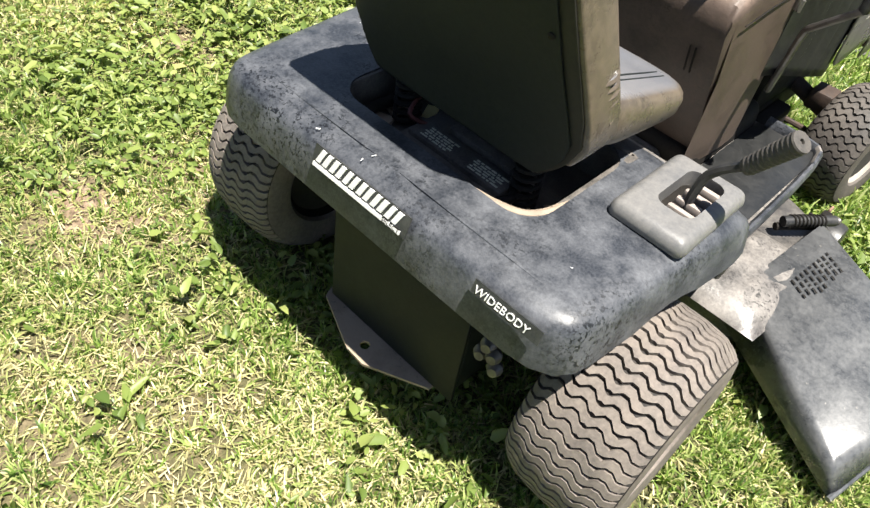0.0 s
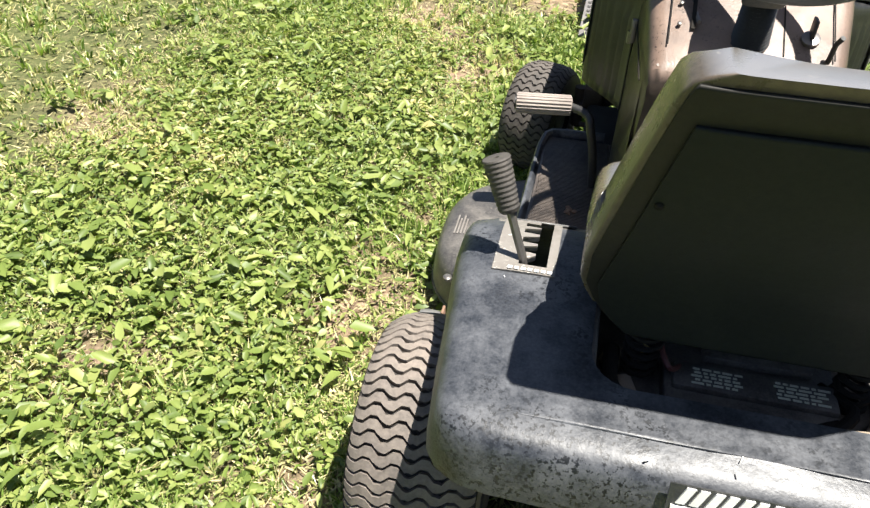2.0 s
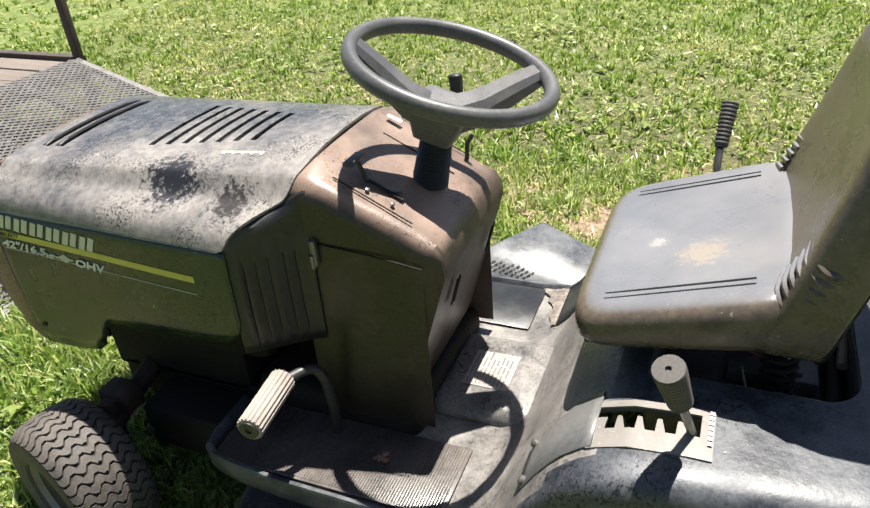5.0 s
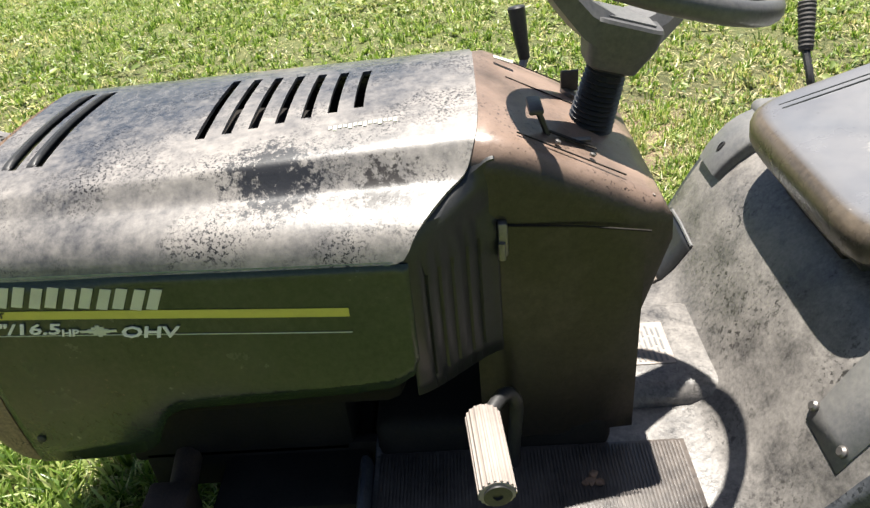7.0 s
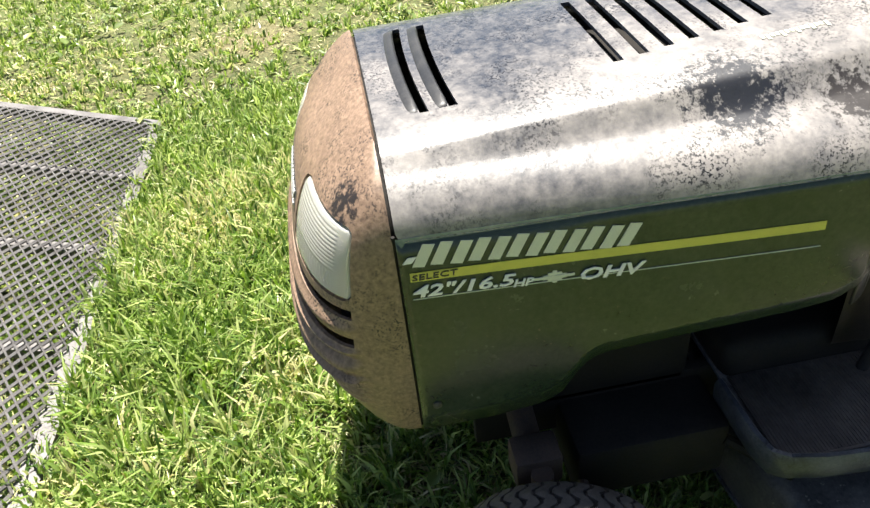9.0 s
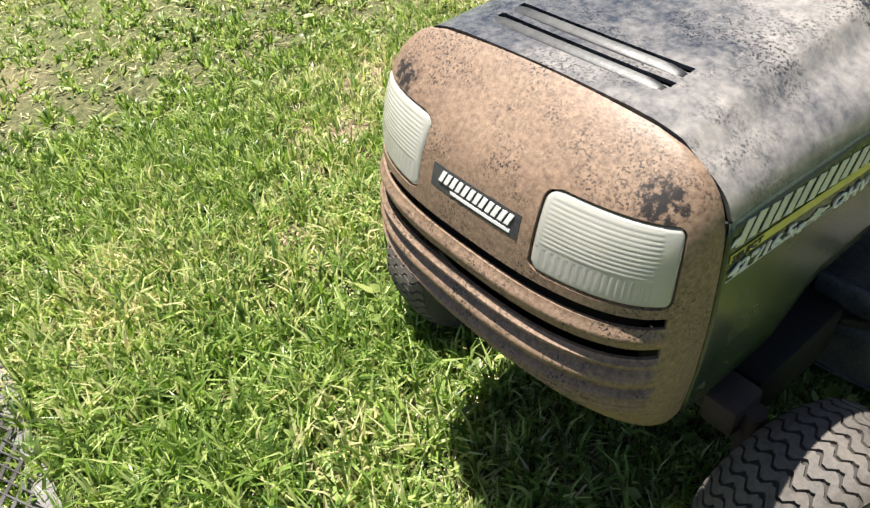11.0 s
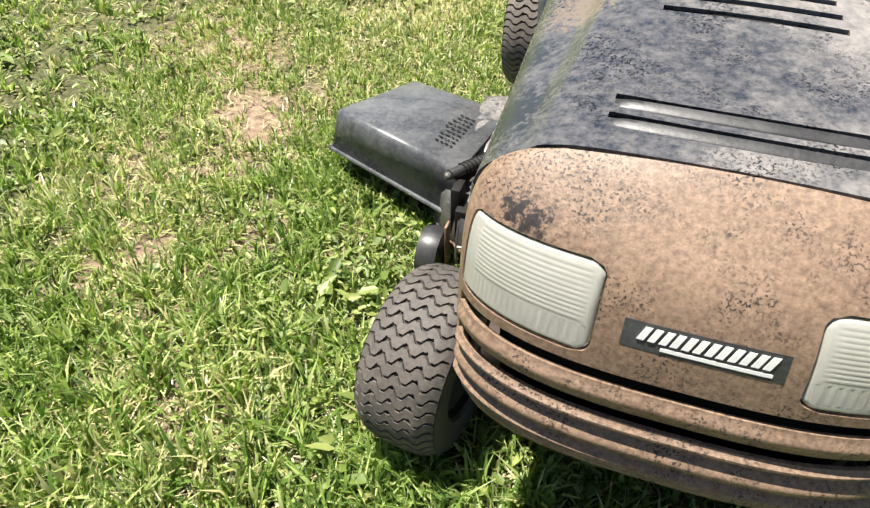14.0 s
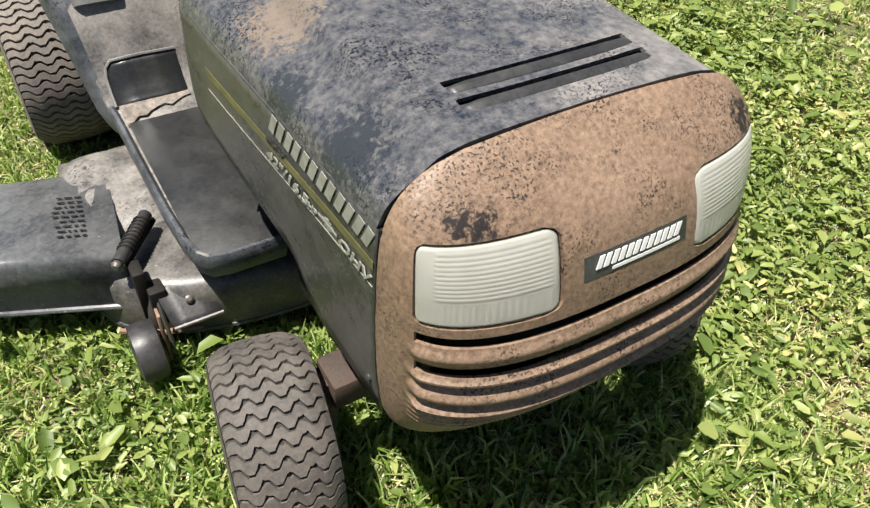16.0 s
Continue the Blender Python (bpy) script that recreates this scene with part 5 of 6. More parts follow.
def build_lever_right():
    con = part("lever_console", box((0.258, 0.150, 0.520), (0.392, 0.350, 0.553), 0.015, 5, (0.92, 0.95)), GREYPLATE, mower, "grey plastic console round the deck lift lever")
    hole = box((0.302, 0.205, 0.50), (0.364, 0.318, 0.58))
    bmesh.ops.bevel(hole, geom=[e for e in hole.edges if abs(e.verts[0].co.z - e.verts[1].co.z) > 0.05], offset=0.018, segments=5, affect="EDGES", profile=0.5)
    settle(con, hole)
    rows = []
    for k in range(9):
        y = 0.325 + (0.428 - 0.325) * k / 8
        z, thick = lerp_table(BODY_TOP, y) - 0.004, 0.026 - 0.012 * (k / 8) ** 2
        up = Vector((0, lerp_table(BODY_TOP, y - 0.01) - lerp_table(BODY_TOP, y + 0.01), 0.02)).normalized()
        half = 0.055 - 0.010 * (k / 8) ** 2
        c = Vector((0.318, y, z))
        rows.append([c + Vector((-half - 0.004, 0, 0)), c + Vector((-half, 0, 0)) + up * (thick - 0.004), c + Vector((-half + 0.005, 0, 0)) + up * thick, c + Vector((half - 0.005, 0, 0)) + up * thick, c + Vector((half, 0, 0)) + up * (thick - 0.004), c + Vector((half + 0.004, 0, 0))])
    nose = part("console_nose", grid(rows, closed_v=True, caps=True), GREYPLATE, con, "", 40)
    mid = rows[6][2] * 0.5 + rows[6][3] * 0.5
    part("oval_button", moved(turned([(0.011, 0), (0.011, 0.002), (0.008, 0.003), (0.008, 0.001)], "z", (0, 0, 0), 20), facing(mid, (1, 0, 0), (0, 0.55, -0.8)) @ Matrix.Scale(0.55, 4, (1, 0, 0))), BLACK, nose)
    part("slot_floor", box((0.298, 0.20, 0.512), (0.366, 0.33, 0.525), 0.002), GRIME_SHADE, con)
    for k in range(4):
        y = 0.222 + k * 0.025
        part("gate_tooth", box((0.318, y, 0.526), (0.362, y + 0.010, 0.545), 0.003), PEDAL, con)
    rod = part("lift_lever", tube(smooth_path([(0.338, 0.250, 0.50), (0.336, 0.256, 0.56), (0.345, 0.262, 0.60), (0.384, 0.262, 0.640)], 5), 0.0075, 8), BLACK, mower)
    a, b2 = Vector((0.382, 0.261, 0.636)), Vector((0.428, 0.254, 0.712))
    d = b2 - a
    L = d.length
    prof = [(0.012, 0)] + [(0.0125 + 0.003 * k / 20 + (0.0012 if k % 2 else 0), L * (0.04 + 0.9 * k / 20)) for k in range(21)] + [(0.0165, L * 0.97), (0.0155, L), (0.004, L), (0.0035, L - 0.004)]
    part("grip", turned(prof, tuple(d), a, 20), GRIP, rod, "ribbed black lever grip", 20)


build_lever_left()
build_lever_right()
# brake pedal with its ribbed rubber sleeve, left foot board
arm = part("brake_pedal_arm", tube(smooth_path([(-0.216, 0.857, 0.255), (-0.225, 0.852, 0.34), (-0.24, 0.850, 0.41), (-0.252, 0.866, 0.436), (-0.30, 0.895, 0.438)], 5), 0.0095, 10), BLACK, mower)
d = Vector((-0.411, 0.884, 0.436)) - Vector((-0.288, 0.896, 0.438))
prof = [(0.014, 0.0), (0.0205, 0.002), (0.0205, d.length - 0.002), (0.012, d.length), (0.011, d.length - 0.006)]
sleeve = part("pedal_sleeve", turned(prof, tuple(d), (-0.288, 0.896, 0.438), 24), PEDAL, arm, "tan dusty ribbed rubber pedal sleeve")
part("end_cap", turned([(0.0165, d.length - 0.001), (0.0165, d.length + 0.0015), (0.006, d.length + 0.0018), (0.005, d.length - 0.002)], tuple(d), (-0.288, 0.896, 0.438), 20), BLACK, sleeve, "dark worn end of the sleeve")
u = d.normalized()
e1 = u.orthogonal().normalized()
e2 = u.cross(e1)
bms = []
for k in range(18):
    a = 2 * math.pi * k / 18
    o = (e1 * math.cos(a) + e2 * math.sin(a)) * 0.0205 + Vector((-0.288, 0.896, 0.438))
    bms.append(tube([o + u * 0.003, o + u * (d.length - 0.003)], 0.0022, 6))
tagged(part("sleeve_ribs", merge(*bms), PEDAL, sleeve), kind="stuff")
clump = thing("dirt_clump", (-0.257, 0.749, 0.263), "dry crumbled dirt and leaf clump on the foot mat", "debris")
rnd = random.Random(4)
for k in range(9):
    a = rnd.uniform(0, 6.28)
    o = Vector((math.cos(a), math.sin(a), 0)) * rnd.uniform(0.0, 0.014)
    bm = bmesh.new()
    bmesh.ops.create_icosphere(bm, subdivisions=1, radius=rnd.uniform(0.004, 0.008))
    for v in bm.verts:
        v.co *= rnd.uniform(0.6, 1.3)
        v.co.z *= 0.6
    part("crumb", moved(bm, Matrix.Translation(o + Vector((0, 0, 0.002)))), RUSTY, clump)
for x, y, z, w, h, turn in ((-0.13, -0.062, 0.5245, 0.016, 0.010, 0.6), (-0.03, -0.058, 0.526, 0.014, 0.008, 1.9), (-0.028, -0.04, 0.5275, 0.020, 0.005, 1.2), (-0.34, 0.30, 0.523, 0.010, 0.006, 0.3), (0.30, 0.02, 0.5265, 0.008, 0.004, 0.8), (-0.33, 0.20, 0.5265, 0.007, 0.004, 2.0)):
    part("paint_scuff", plaque(w * 0.42, h * 0.22, facing((x, y, z), (math.cos(turn), math.sin(turn), 0), (-math.sin(turn), math.cos(turn), 0)), 0.0007), WHITE, body, "", 0)
# drive pedal and lift rod on the right
blade_rod = part("blade_lever", tube(smooth_path([(0.205, 0.90, 0.42), (0.215, 0.88, 0.50), (0.232, 0.83, 0.59), (0.250, 0.812, 0.618), (0.316, 0.781, 0.688)], 5), 0.0075, 8), STEEL, mower, "bright bent steel lever")
a, c = Vector((0.315, 0.781, 0.686)), Vector((0.330, 0.793, 0.776))
prof = [(0.009, 0)] + [(0.010 + 0.0055 * k / 10, 0.002 + 0.086 * k / 10) for k in range(11)] + [(0.013, 0.091), (0.002, 0.092)]
part("grip", turned(prof, tuple(c - a), a, 18), BLACK, blade_rod, "black tapered plastic grip")

# decals on the rear face of the fenders
slope = (0, 0.30, 1)
plate = part("name_plate", plaque(0.205, 0.036, facing((-0.103, -0.0905, 0.4895), (1, 0, 0), slope), 0.002), PLATE_DARK, mower, "dark maker's plate on the rear fender", 0)
for k in range(6):
    for u, v, w, h in ((0, 0, 0.0096, 0.022), (0.0144, 0, 0.0096, 0.022)):
        part("emblem_block", plaque(w, h, facing((-0.094 + 0.181 / 6 * k + u + 0.4 * v, -0.0885 + 0.29 * v, 0.5010 + 0.957 * v), (1, 0, 0), slope), 0.0028, 0.4), WHITE, plate, "", 0)
part("emblem_bar", plaque(0.19, 0.006, facing((-0.098, -0.0912, 0.4915), (1, 0, 0), slope), 0.0028), WHITE, plate, "", 0)
part("lettering", lettering("SELECT", 0.011, facing((0.055, -0.0935, 0.4925), (1, 0, 0), slope)), GRIME_SHADE, plate, "", 0)
plate = part("model_plate", plaque(0.115, 0.022, facing((0.228, -0.0905, 0.495), (1, 0.0, 0), slope), 0.002), PLATE_DARK, mower, "dark model plate on the rear fender", 0)
part("lettering", lettering("WIDEBODY", 0.0175, facing((0.232, -0.0922, 0.499), (1, 0, 0), slope), 0.1), WHITE, plate, "white raised lettering", 0)


# cutting deck
def build_deck():
    rows = []
    cx, cy = -0.015, 0.785
    for z, s in ((0.045, 1.0), (0.05, 1.006), (0.11, 0.995), (0.135, 0.985), (0.150, 0.965), (0.158, 0.935), (0.161, 0.90), (0.164, 0.7), (0.165, 0.3)):
        row = []
        for k in range(80):
            a = 2 * math.pi * k / 80
            c, d2 = math.cos(a), math.sin(a)
            e = 2 / 2.9
            row.append(Vector((cx + 0.54 * s * math.copysign(abs(c) ** e, c), cy + 0.270 * s * math.copysign(abs(d2) ** e, d2), z)))
        rows.append(row)
    deck = part("mower_deck", grid(rows, closed_v=True, caps=True), DECKSKIN, mower, "dusty black mower deck shell", 50)
    part("deck_rim", tube([r + Vector((0, 0, 0.0)) for r in [Vector((p.x, p.y, 0.05)) for p in rows[0]]] + [rows[0][0]], 0.006, 6), FENDER, deck)
    for k in range(4):
        part("label_bar", plaque(0.0035, 0.07 - 0.012 * (k % 2), facing((-0.512 + k * 0.0075, 0.735, 0.1600 + 0.0008 * k), (1, 0, 0.1), (-0.12, 1, 0)), 0.0012), SILVER, deck, "", 0)
    for k in range(6):
        part("deck_ridge", box((-0.47, 0.592 + k * 0.011, 0.158), (-0.39, 0.596 + k * 0.011, 0.1645), 0.001), DECKSKIN, deck)
    rnd = random.Random(21)
    rows2 = []
    for a in range(13):
        u = a / 12
        rows2.append([])
        for b2 in range(17):
            v = b2 / 16
            edge = min(1.0, 4.5 * min(u, 1 - u)) * min(1.0, 4.5 * min(v, 1 - v))
            rows2[-1].append((0.29 + 0.21 * u + 0.03 * v, 0.52 + 0.31 * v, 0.150 + 0.036 * edge ** 0.5 + rnd.uniform(-0.004, 0.004) * edge))
    part("belt_cover", grid(rows2), RISER, deck, "belt cover caked with tan dust and clippings", 50)
    for x, y in ((-0.466, 0.556), (-0.492, 0.585)):
        part("deck_bolt", turned([(0.010, 0), (0.010, 0.006), (0.006, 0.009)], "z", (x, y, 0.152), 10), STEEL, deck)
    rows3 = [[Vector((x0 + (x1 - x0) * q / 3, y, z)) for q in range(4)] for y, z, x0, x1 in ((0.968, 0.154, 0.338, 0.424), (0.985, 0.150, 0.336, 0.424), (1.030, 0.108, 0.326, 0.416), (1.042, 0.104, 0.322, 0.414))]
    bracket = part("deck_bracket", grid(rows3), BLACK, deck, "black bent steel bracket with pale worn edges", 40)
    solidify(bracket, 0.005, 0)
    part("bracket_edge", tube([rows3[0][0], rows3[0][3], rows3[1][3], Vector((0.424, 1.01, 0.10)), Vector((0.422, 1.025, 0.035))], 0.0042, 6), STEEL, bracket)
    part("bracket_edge", tube([rows3[3][0], rows3[3][3]], 0.0038, 6), STEEL, bracket)
    part("bolt", turned([(0.008, 0), (0.008, 0.006), (0.004, 0.009)], (0, 0.7, 0.7), (0.372, 1.008, 0.131), 10), STEEL, bracket)
    # gauge wheels
    for x, y, r in ((-0.510, 0.478, 0.058), (0.468, 1.045, 0.058)):
        w = part("gauge_wheel", turned([(0.010, -0.026), (r * 0.55, -0.026), (r * 0.95, -0.022), (r, -0.010), (r, 0.010), (r * 0.95, 0.022), (r * 0.55, 0.026), (0.010, 0.026)], "x", (x, y, r + 0.018), 28), BLACK if x > 0 else GREYPLATE, deck, "worn plastic deck gauge wheel")
        s = -1 if x > 0 else 1
        part("wheel_bracket", merge(box((x + s * 0.030, y - 0.012, 0.05), (x + s * 0.036, y + 0.012, 0.165), 0.002), tube([(x - 0.03, y, r + 0.018), (x + s * 0.04, y, r + 0.018)], 0.006, 8)), RUSTY, w)
    # discharge chute hinged on the right
    top = [Vector((0.450, 0.915, 0.205)), Vector((0.828, 0.735, 0.174)), Vector((0.735, 0.425, 0.100)), Vector((0.415, 0.62, 0.180))]
    low = [Vector((0.462, 0.945, 0.10)), Vector((0.842, 0.758, 0.070)), Vector((0.765, 0.405, 0.045)), Vector((0.415, 0.58, 0.10))]
    bm = bmesh.new()
    T = [bm.verts.new(p) for p in top]
    B = [bm.verts.new(p) for p in low]
    bm.faces.new(T[::-1])
    for i in range(4):
        j = (i + 1) % 4
        if i != 3:
            bm.faces.new((T[i], T[j], B[j], B[i]))
    bmesh.ops.bevel(bm, geom=[e for e in bm.edges if not e.is_boundary], offset=0.014, segments=3, affect="EDGES", profile=0.5)
    chute = part("discharge_chute", bm, CHUTE, deck, "grey-black plastic discharge chute, folded down", 45)
    solidify(chute, 0.005, -1)
    part("chute_edge", tube([low[0], low[1], low[2]], 0.006, 8), CHUTE, chute)
    hinge = part("hinge_rod", tube([Vector((0.464, 0.938, 0.206)), Vector((0.415, 0.872, 0.208)), Vector((0.386, 0.832, 0.207))], 0.0125, 12), BLACK, chute, "black hinge sleeve with a spring wound on it")
    coil = [Vector((0.464, 0.938, 0.206)).lerp(Vector((0.392, 0.840, 0.2075)), 0.25 + 0.70 * k / 90) + Vector((0.011 * math.cos(k * 0.62), -0.008 * math.cos(k * 0.62), 0.0142 * math.sin(k * 0.62))) for k in range(91)]
    part("spring", tube(coil, 0.0022, 5), GRIME_SHADE, hinge)
    part("bolt", turned([(0.009, 0), (0.010, 0.006), (0.006, 0.012)], (0.6, 0.8, 0), (0.465, 0.939, 0.206), 12), STEEL, hinge)
    part("hinge_plate", merge(box((0.430, 0.932, 0.065), (0.452, 0.975, 0.198), 0.004), box((0.405, 0.955, 0.070), (0.436, 0.995, 0.160), 0.004), tube([(0.452, 0.925, 0.188), (0.378, 0.828, 0.188)], 0.009, 8)), GRIME_SHADE, chute)
    part("skid_strip", tube([(0.36, 1.02, 0.062), (0.43, 0.998, 0.058), (0.50, 0.955, 0.056)], 0.006, 6), RUSTY, chute)
    ax = (top[1] - top[0]).normalized()
    up = (top[3] - top[0]).normalized()
    rnd = random.Random(3)
    for k in range(9):
        o = top[0] * 0.86 + top[1] * 0.14 + (top[3] - top[0]) * (0.20 + 0.055 * k) + Vector((0, 0, 0.004))
        s = 0.0
        while s < 0.05:
            w = rnd.uniform(0.005, 0.016)
            part("warning_bar", plaque(w, 0.004, facing(o + ax * s, ax, up), 0.0008), GRIME_SHADE, chute, "", 0)
            s += w + 0.005
    return deck


build_deck()


# wheels
def build_tyre(name, x, y, R, W, rim_r, n, steer, sgn, label, sunk=0.006):
    rubber = RUBBER if R > 0.19 else RUBBER_FRONT
    m = pose(x, y, R - sunk, 0, 0, steer)
    h = W / 2
    crown = [(-h * 0.82, R * 0.932), (-h * 0.62, R * 0.976), (-h * 0.3, R * 0.996), (0, R), (h * 0.3, R * 0.996), (h * 0.62, R * 0.976), (h * 0.82, R * 0.932)]
    g = 0.0075 if R > 0.19 else 0.0055
    prof = [(rim_r, -h * 0.72), (rim_r * 1.12, -h * 0.93), ((rim_r + R) / 2, -h), (R * 0.87, -h * 0.95)] + [(r - g, a) for a, r in crown] + [(R * 0.87, h * 0.95), ((rim_r + R) / 2, h), (rim_r * 1.12, h * 0.93), (rim_r, h * 0.72)]
    # dark carcass paints the shade of the grooves under the ribs
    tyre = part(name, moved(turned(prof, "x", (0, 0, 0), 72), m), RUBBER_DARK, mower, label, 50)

    def radius(a):
        return lerp_table([(-h * 0.97, R * 0.87)] + crown + [(h * 0.97, R * 0.87)], a)
    bms_v, bms_f = [], []
    pitch = 2 * math.pi / n
    ns = 36
    for k in range(n):
        base = len(bms_v)
        for q in range(ns + 1):
            a = h * 0.95 * (-1 + 2 * q / ns)
            wob = pitch * 0.30 * max(-0.8, min(0.8, 1.3 * math.sin(q / ns * 2 * math.pi * 4.5)))
            half = pitch * ((0.395 if R > 0.19 else 0.415) if q % 9 else 0.30)
            for ang, dr in ((-half, -g), (-half * 0.9, 0), (half * 0.9, 0), (half, -g)):
                t = k * pitch + wob + ang
                r = radius(a) + dr
                bms_v.append(m @ Vector((a, r * math.cos(t), r * math.sin(t))))
        for q in range(ns):
            for e in range(3):
                i0 = base + q * 4 + e
                bms_f.append((i0, i0 + 1, i0 + 5, i0 + 4))
        for q in (0, ns):
            i0 = base + q * 4
            bms_f.append((i0, i0 + 1, i0 + 2, i0 + 3))
    me = bpy.data.meshes.new("tread")
    me.from_pydata(bms_v, [], bms_f)
    me.materials.append(rubber)
    finish(me, 40)
    tread = new("tread", me)
    tread.parent = tyre
    tagged(tread, "wavy turf tread grey with dust", kind="stuff")
    side = [(rim_r, h * 0.725), (rim_r * 1.12, h * 0.94), ((rim_r + R) / 2, h * 1.01), (R * 0.87, h * 0.965)]
    for s in (1, -1):
        part("sidewall", moved(grid([[Vector((a * s, r * math.cos(2 * math.pi * k / 56), r * math.sin(2 * math.pi * k / 56))) for k in range(56)] for r, a in side], closed_v=True), m), rubber, tyre)
    dish = [(rim_r * 1.06, h * 0.86), (rim_r * 1.02, h * 0.80), (rim_r * 0.95, h * 0.70), (rim_r * 0.90, h * 0.30), (rim_r * 0.55, h * 0.22), (rim_r * 0.42, h * 0.34), (rim_r * 0.2, h * 0.36), (0.001, h * 0.36)]
    for s in (1, -1):
        part("rim", moved(grid([[Vector((a * s, r * math.cos(2 * math.pi * k / 40), r * math.sin(2 * math.pi * k / 40))) for k in range(40)] for r, a in dish], closed_v=True), m), WHEELRIM if s * sgn > 0 else GRIME_SHADE, tyre, "dull steel wheel rim")
    return tyre


for sgn in (-1, 1):
    build_tyre("rear_tyre", sgn * 0.418, 0.150, 0.202, 0.205, 0.105, 62, 0, sgn, "dusty rear turf tyre under the fender")
    build_tyre("front_tyre", 0.350 if sgn > 0 else -0.386, 1.372, 0.161, 0.152, 0.078, 44, -9 if sgn > 0 else -15, sgn, "dusty front turf tyre, steered to one side", 0.006 if sgn > 0 else 0.024)


# ---- trailer with its mesh ramp let down on the lawn ----
trailer = thing("utility_trailer", (-0.335, 2.245, 0.0), "low steel utility trailer with plank bed and mesh ramp lowered", "trailer")
trailer.rotation_euler = (0, 0, radians(-1.8))
RW, RL, RH = 1.86, 1.045, 0.325
slope_a = math.atan2(RH, RL)


def on_ramp(u, v, w=0.0):
    """u across, v up the ramp, w off its face."""
    return Vector((u, v * math.cos(slope_a) - w * math.sin(slope_a), 0.032 + v * math.sin(slope_a) + w * math.cos(slope_a)))


LEN = math.hypot(RL, RH)


def angle_bar(p0, p1, w, h, wdir, up):
    d = (Vector(p1) - Vector(p0))
    a = Vector(wdir).normalized() * w
    b2 = Vector(up).normalized() * h
    c = [Vector(p0), Vector(p0) + a, Vector(p0) + a + b2, Vector(p0) + b2]
    return grid([c, [q + d for q in c]], closed_v=True, caps=True)


upn = on_ramp(0, 0, 1) - on_ramp(0, 0, 0)
alg = on_ramp(0, 1, 0) - on_ramp(0, 0, 0)
ramp = part("ramp_frame", merge(
    angle_bar(on_ramp(0, 0, -0.012), on_ramp(RW, 0, -0.012), 0.042, 0.006, alg, upn), angle_bar(on_ramp(0, 0, -0.03), on_ramp(RW, 0, -0.03), 0.006, 0.022, alg, upn),
    angle_bar(on_ramp(0, 0, -0.03), on_ramp(0, LEN, -0.03), 0.034, 0.03, (1, 0, 0), upn), angle_bar(on_ramp(RW - 0.034, 0, -0.03), on_ramp(RW - 0.034, LEN, -0.03), 0.034, 0.03, (1, 0, 0), upn),
    angle_bar(on_ramp(0, LEN - 0.035, -0.03), on_ramp(RW, LEN - 0.035, -0.03), 0.035, 0.03, alg, upn)), GALV, trailer, "weathered steel ramp frame", 0)
for k in range(1, 5):
    u = RW * k / 5
    part("ramp_rib", angle_bar(on_ramp(u, 0.03, -0.035), on_ramp(u, LEN - 0.03, -0.035), 0.028, 0.026, (1, 0, 0), upn), GALV, ramp, "", 0)


def build_mesh():
    """Expanded steel: diamond strands over the frame."""
    cu, cv = 0.042, 0.0265
    nu, nv = int((RW - 0.02) / cu), int((LEN - 0.03) / cv)
    V, Fc = [], []
    wdt, th = 0.0026, 0.0034

    def strand(a, c):
        d = (c - a).normalized()
        s = Vector((-d.y, d.x)) * wdt
        i0 = len(V)
        for p in (a, c):
            for sg, w in ((-1, 0.0), (1, 0.0035), (1, 0.0035 + th), (-1, th)):
                V.append(on_ramp(p.x + s.x * sg, p.y + s.y * sg, w))
        for q in range(4):
            Fc.append((i0 + q, i0 + (q + 1) % 4, i0 + 4 + (q + 1) % 4, i0 + 4 + q))
    for j in range(nv):
        for i in range(nu):
            o = Vector((0.012 + i * cu, 0.035 + j * cv))
            h1 = Vector((o.x + cu / 2, o.y))
            strand(Vector((o.x, o.y + cv / 2)), h1)
            strand(h1, Vector((o.x + cu, o.y + cv / 2)))
            h2 = Vector((o.x + cu / 2, o.y + cv))
            strand(Vector((o.x, o.y + cv / 2)), h2)
            strand(h2, Vector((o.x + cu, o.y + cv / 2)))
    me = bpy.data.meshes.new("expanded_mesh")
    me.from_pydata(V, [], Fc)
    me.materials.append(GALV)
    ob = new("expanded_mesh", me)
    ob.parent = ramp
    tagged(ob, "expanded steel mesh ramp surface", kind="stuff")


build_mesh()
y0 = RL + 0.02
bed = part("bed_frame", merge(
    box((-0.02, y0, RH - 0.075), (RW + 0.02, y0 + 0.05, RH + 0.018), 0.004), box((-0.06, y0, RH - 0.075), (-0.01, y0 + 3.0, RH + 0.03), 0.004), box((RW + 0.01, y0, RH - 0.075), (RW + 0.06, y0 + 3.0, RH + 0.03), 0.004), box((-0.02, y0 + 2.95, RH - 0.075), (RW + 0.02, y0 + 3.0, RH + 0.018), 0.004)), TRAILSTEEL, trailer, "dark rusty steel bed frame", 0)
me = None
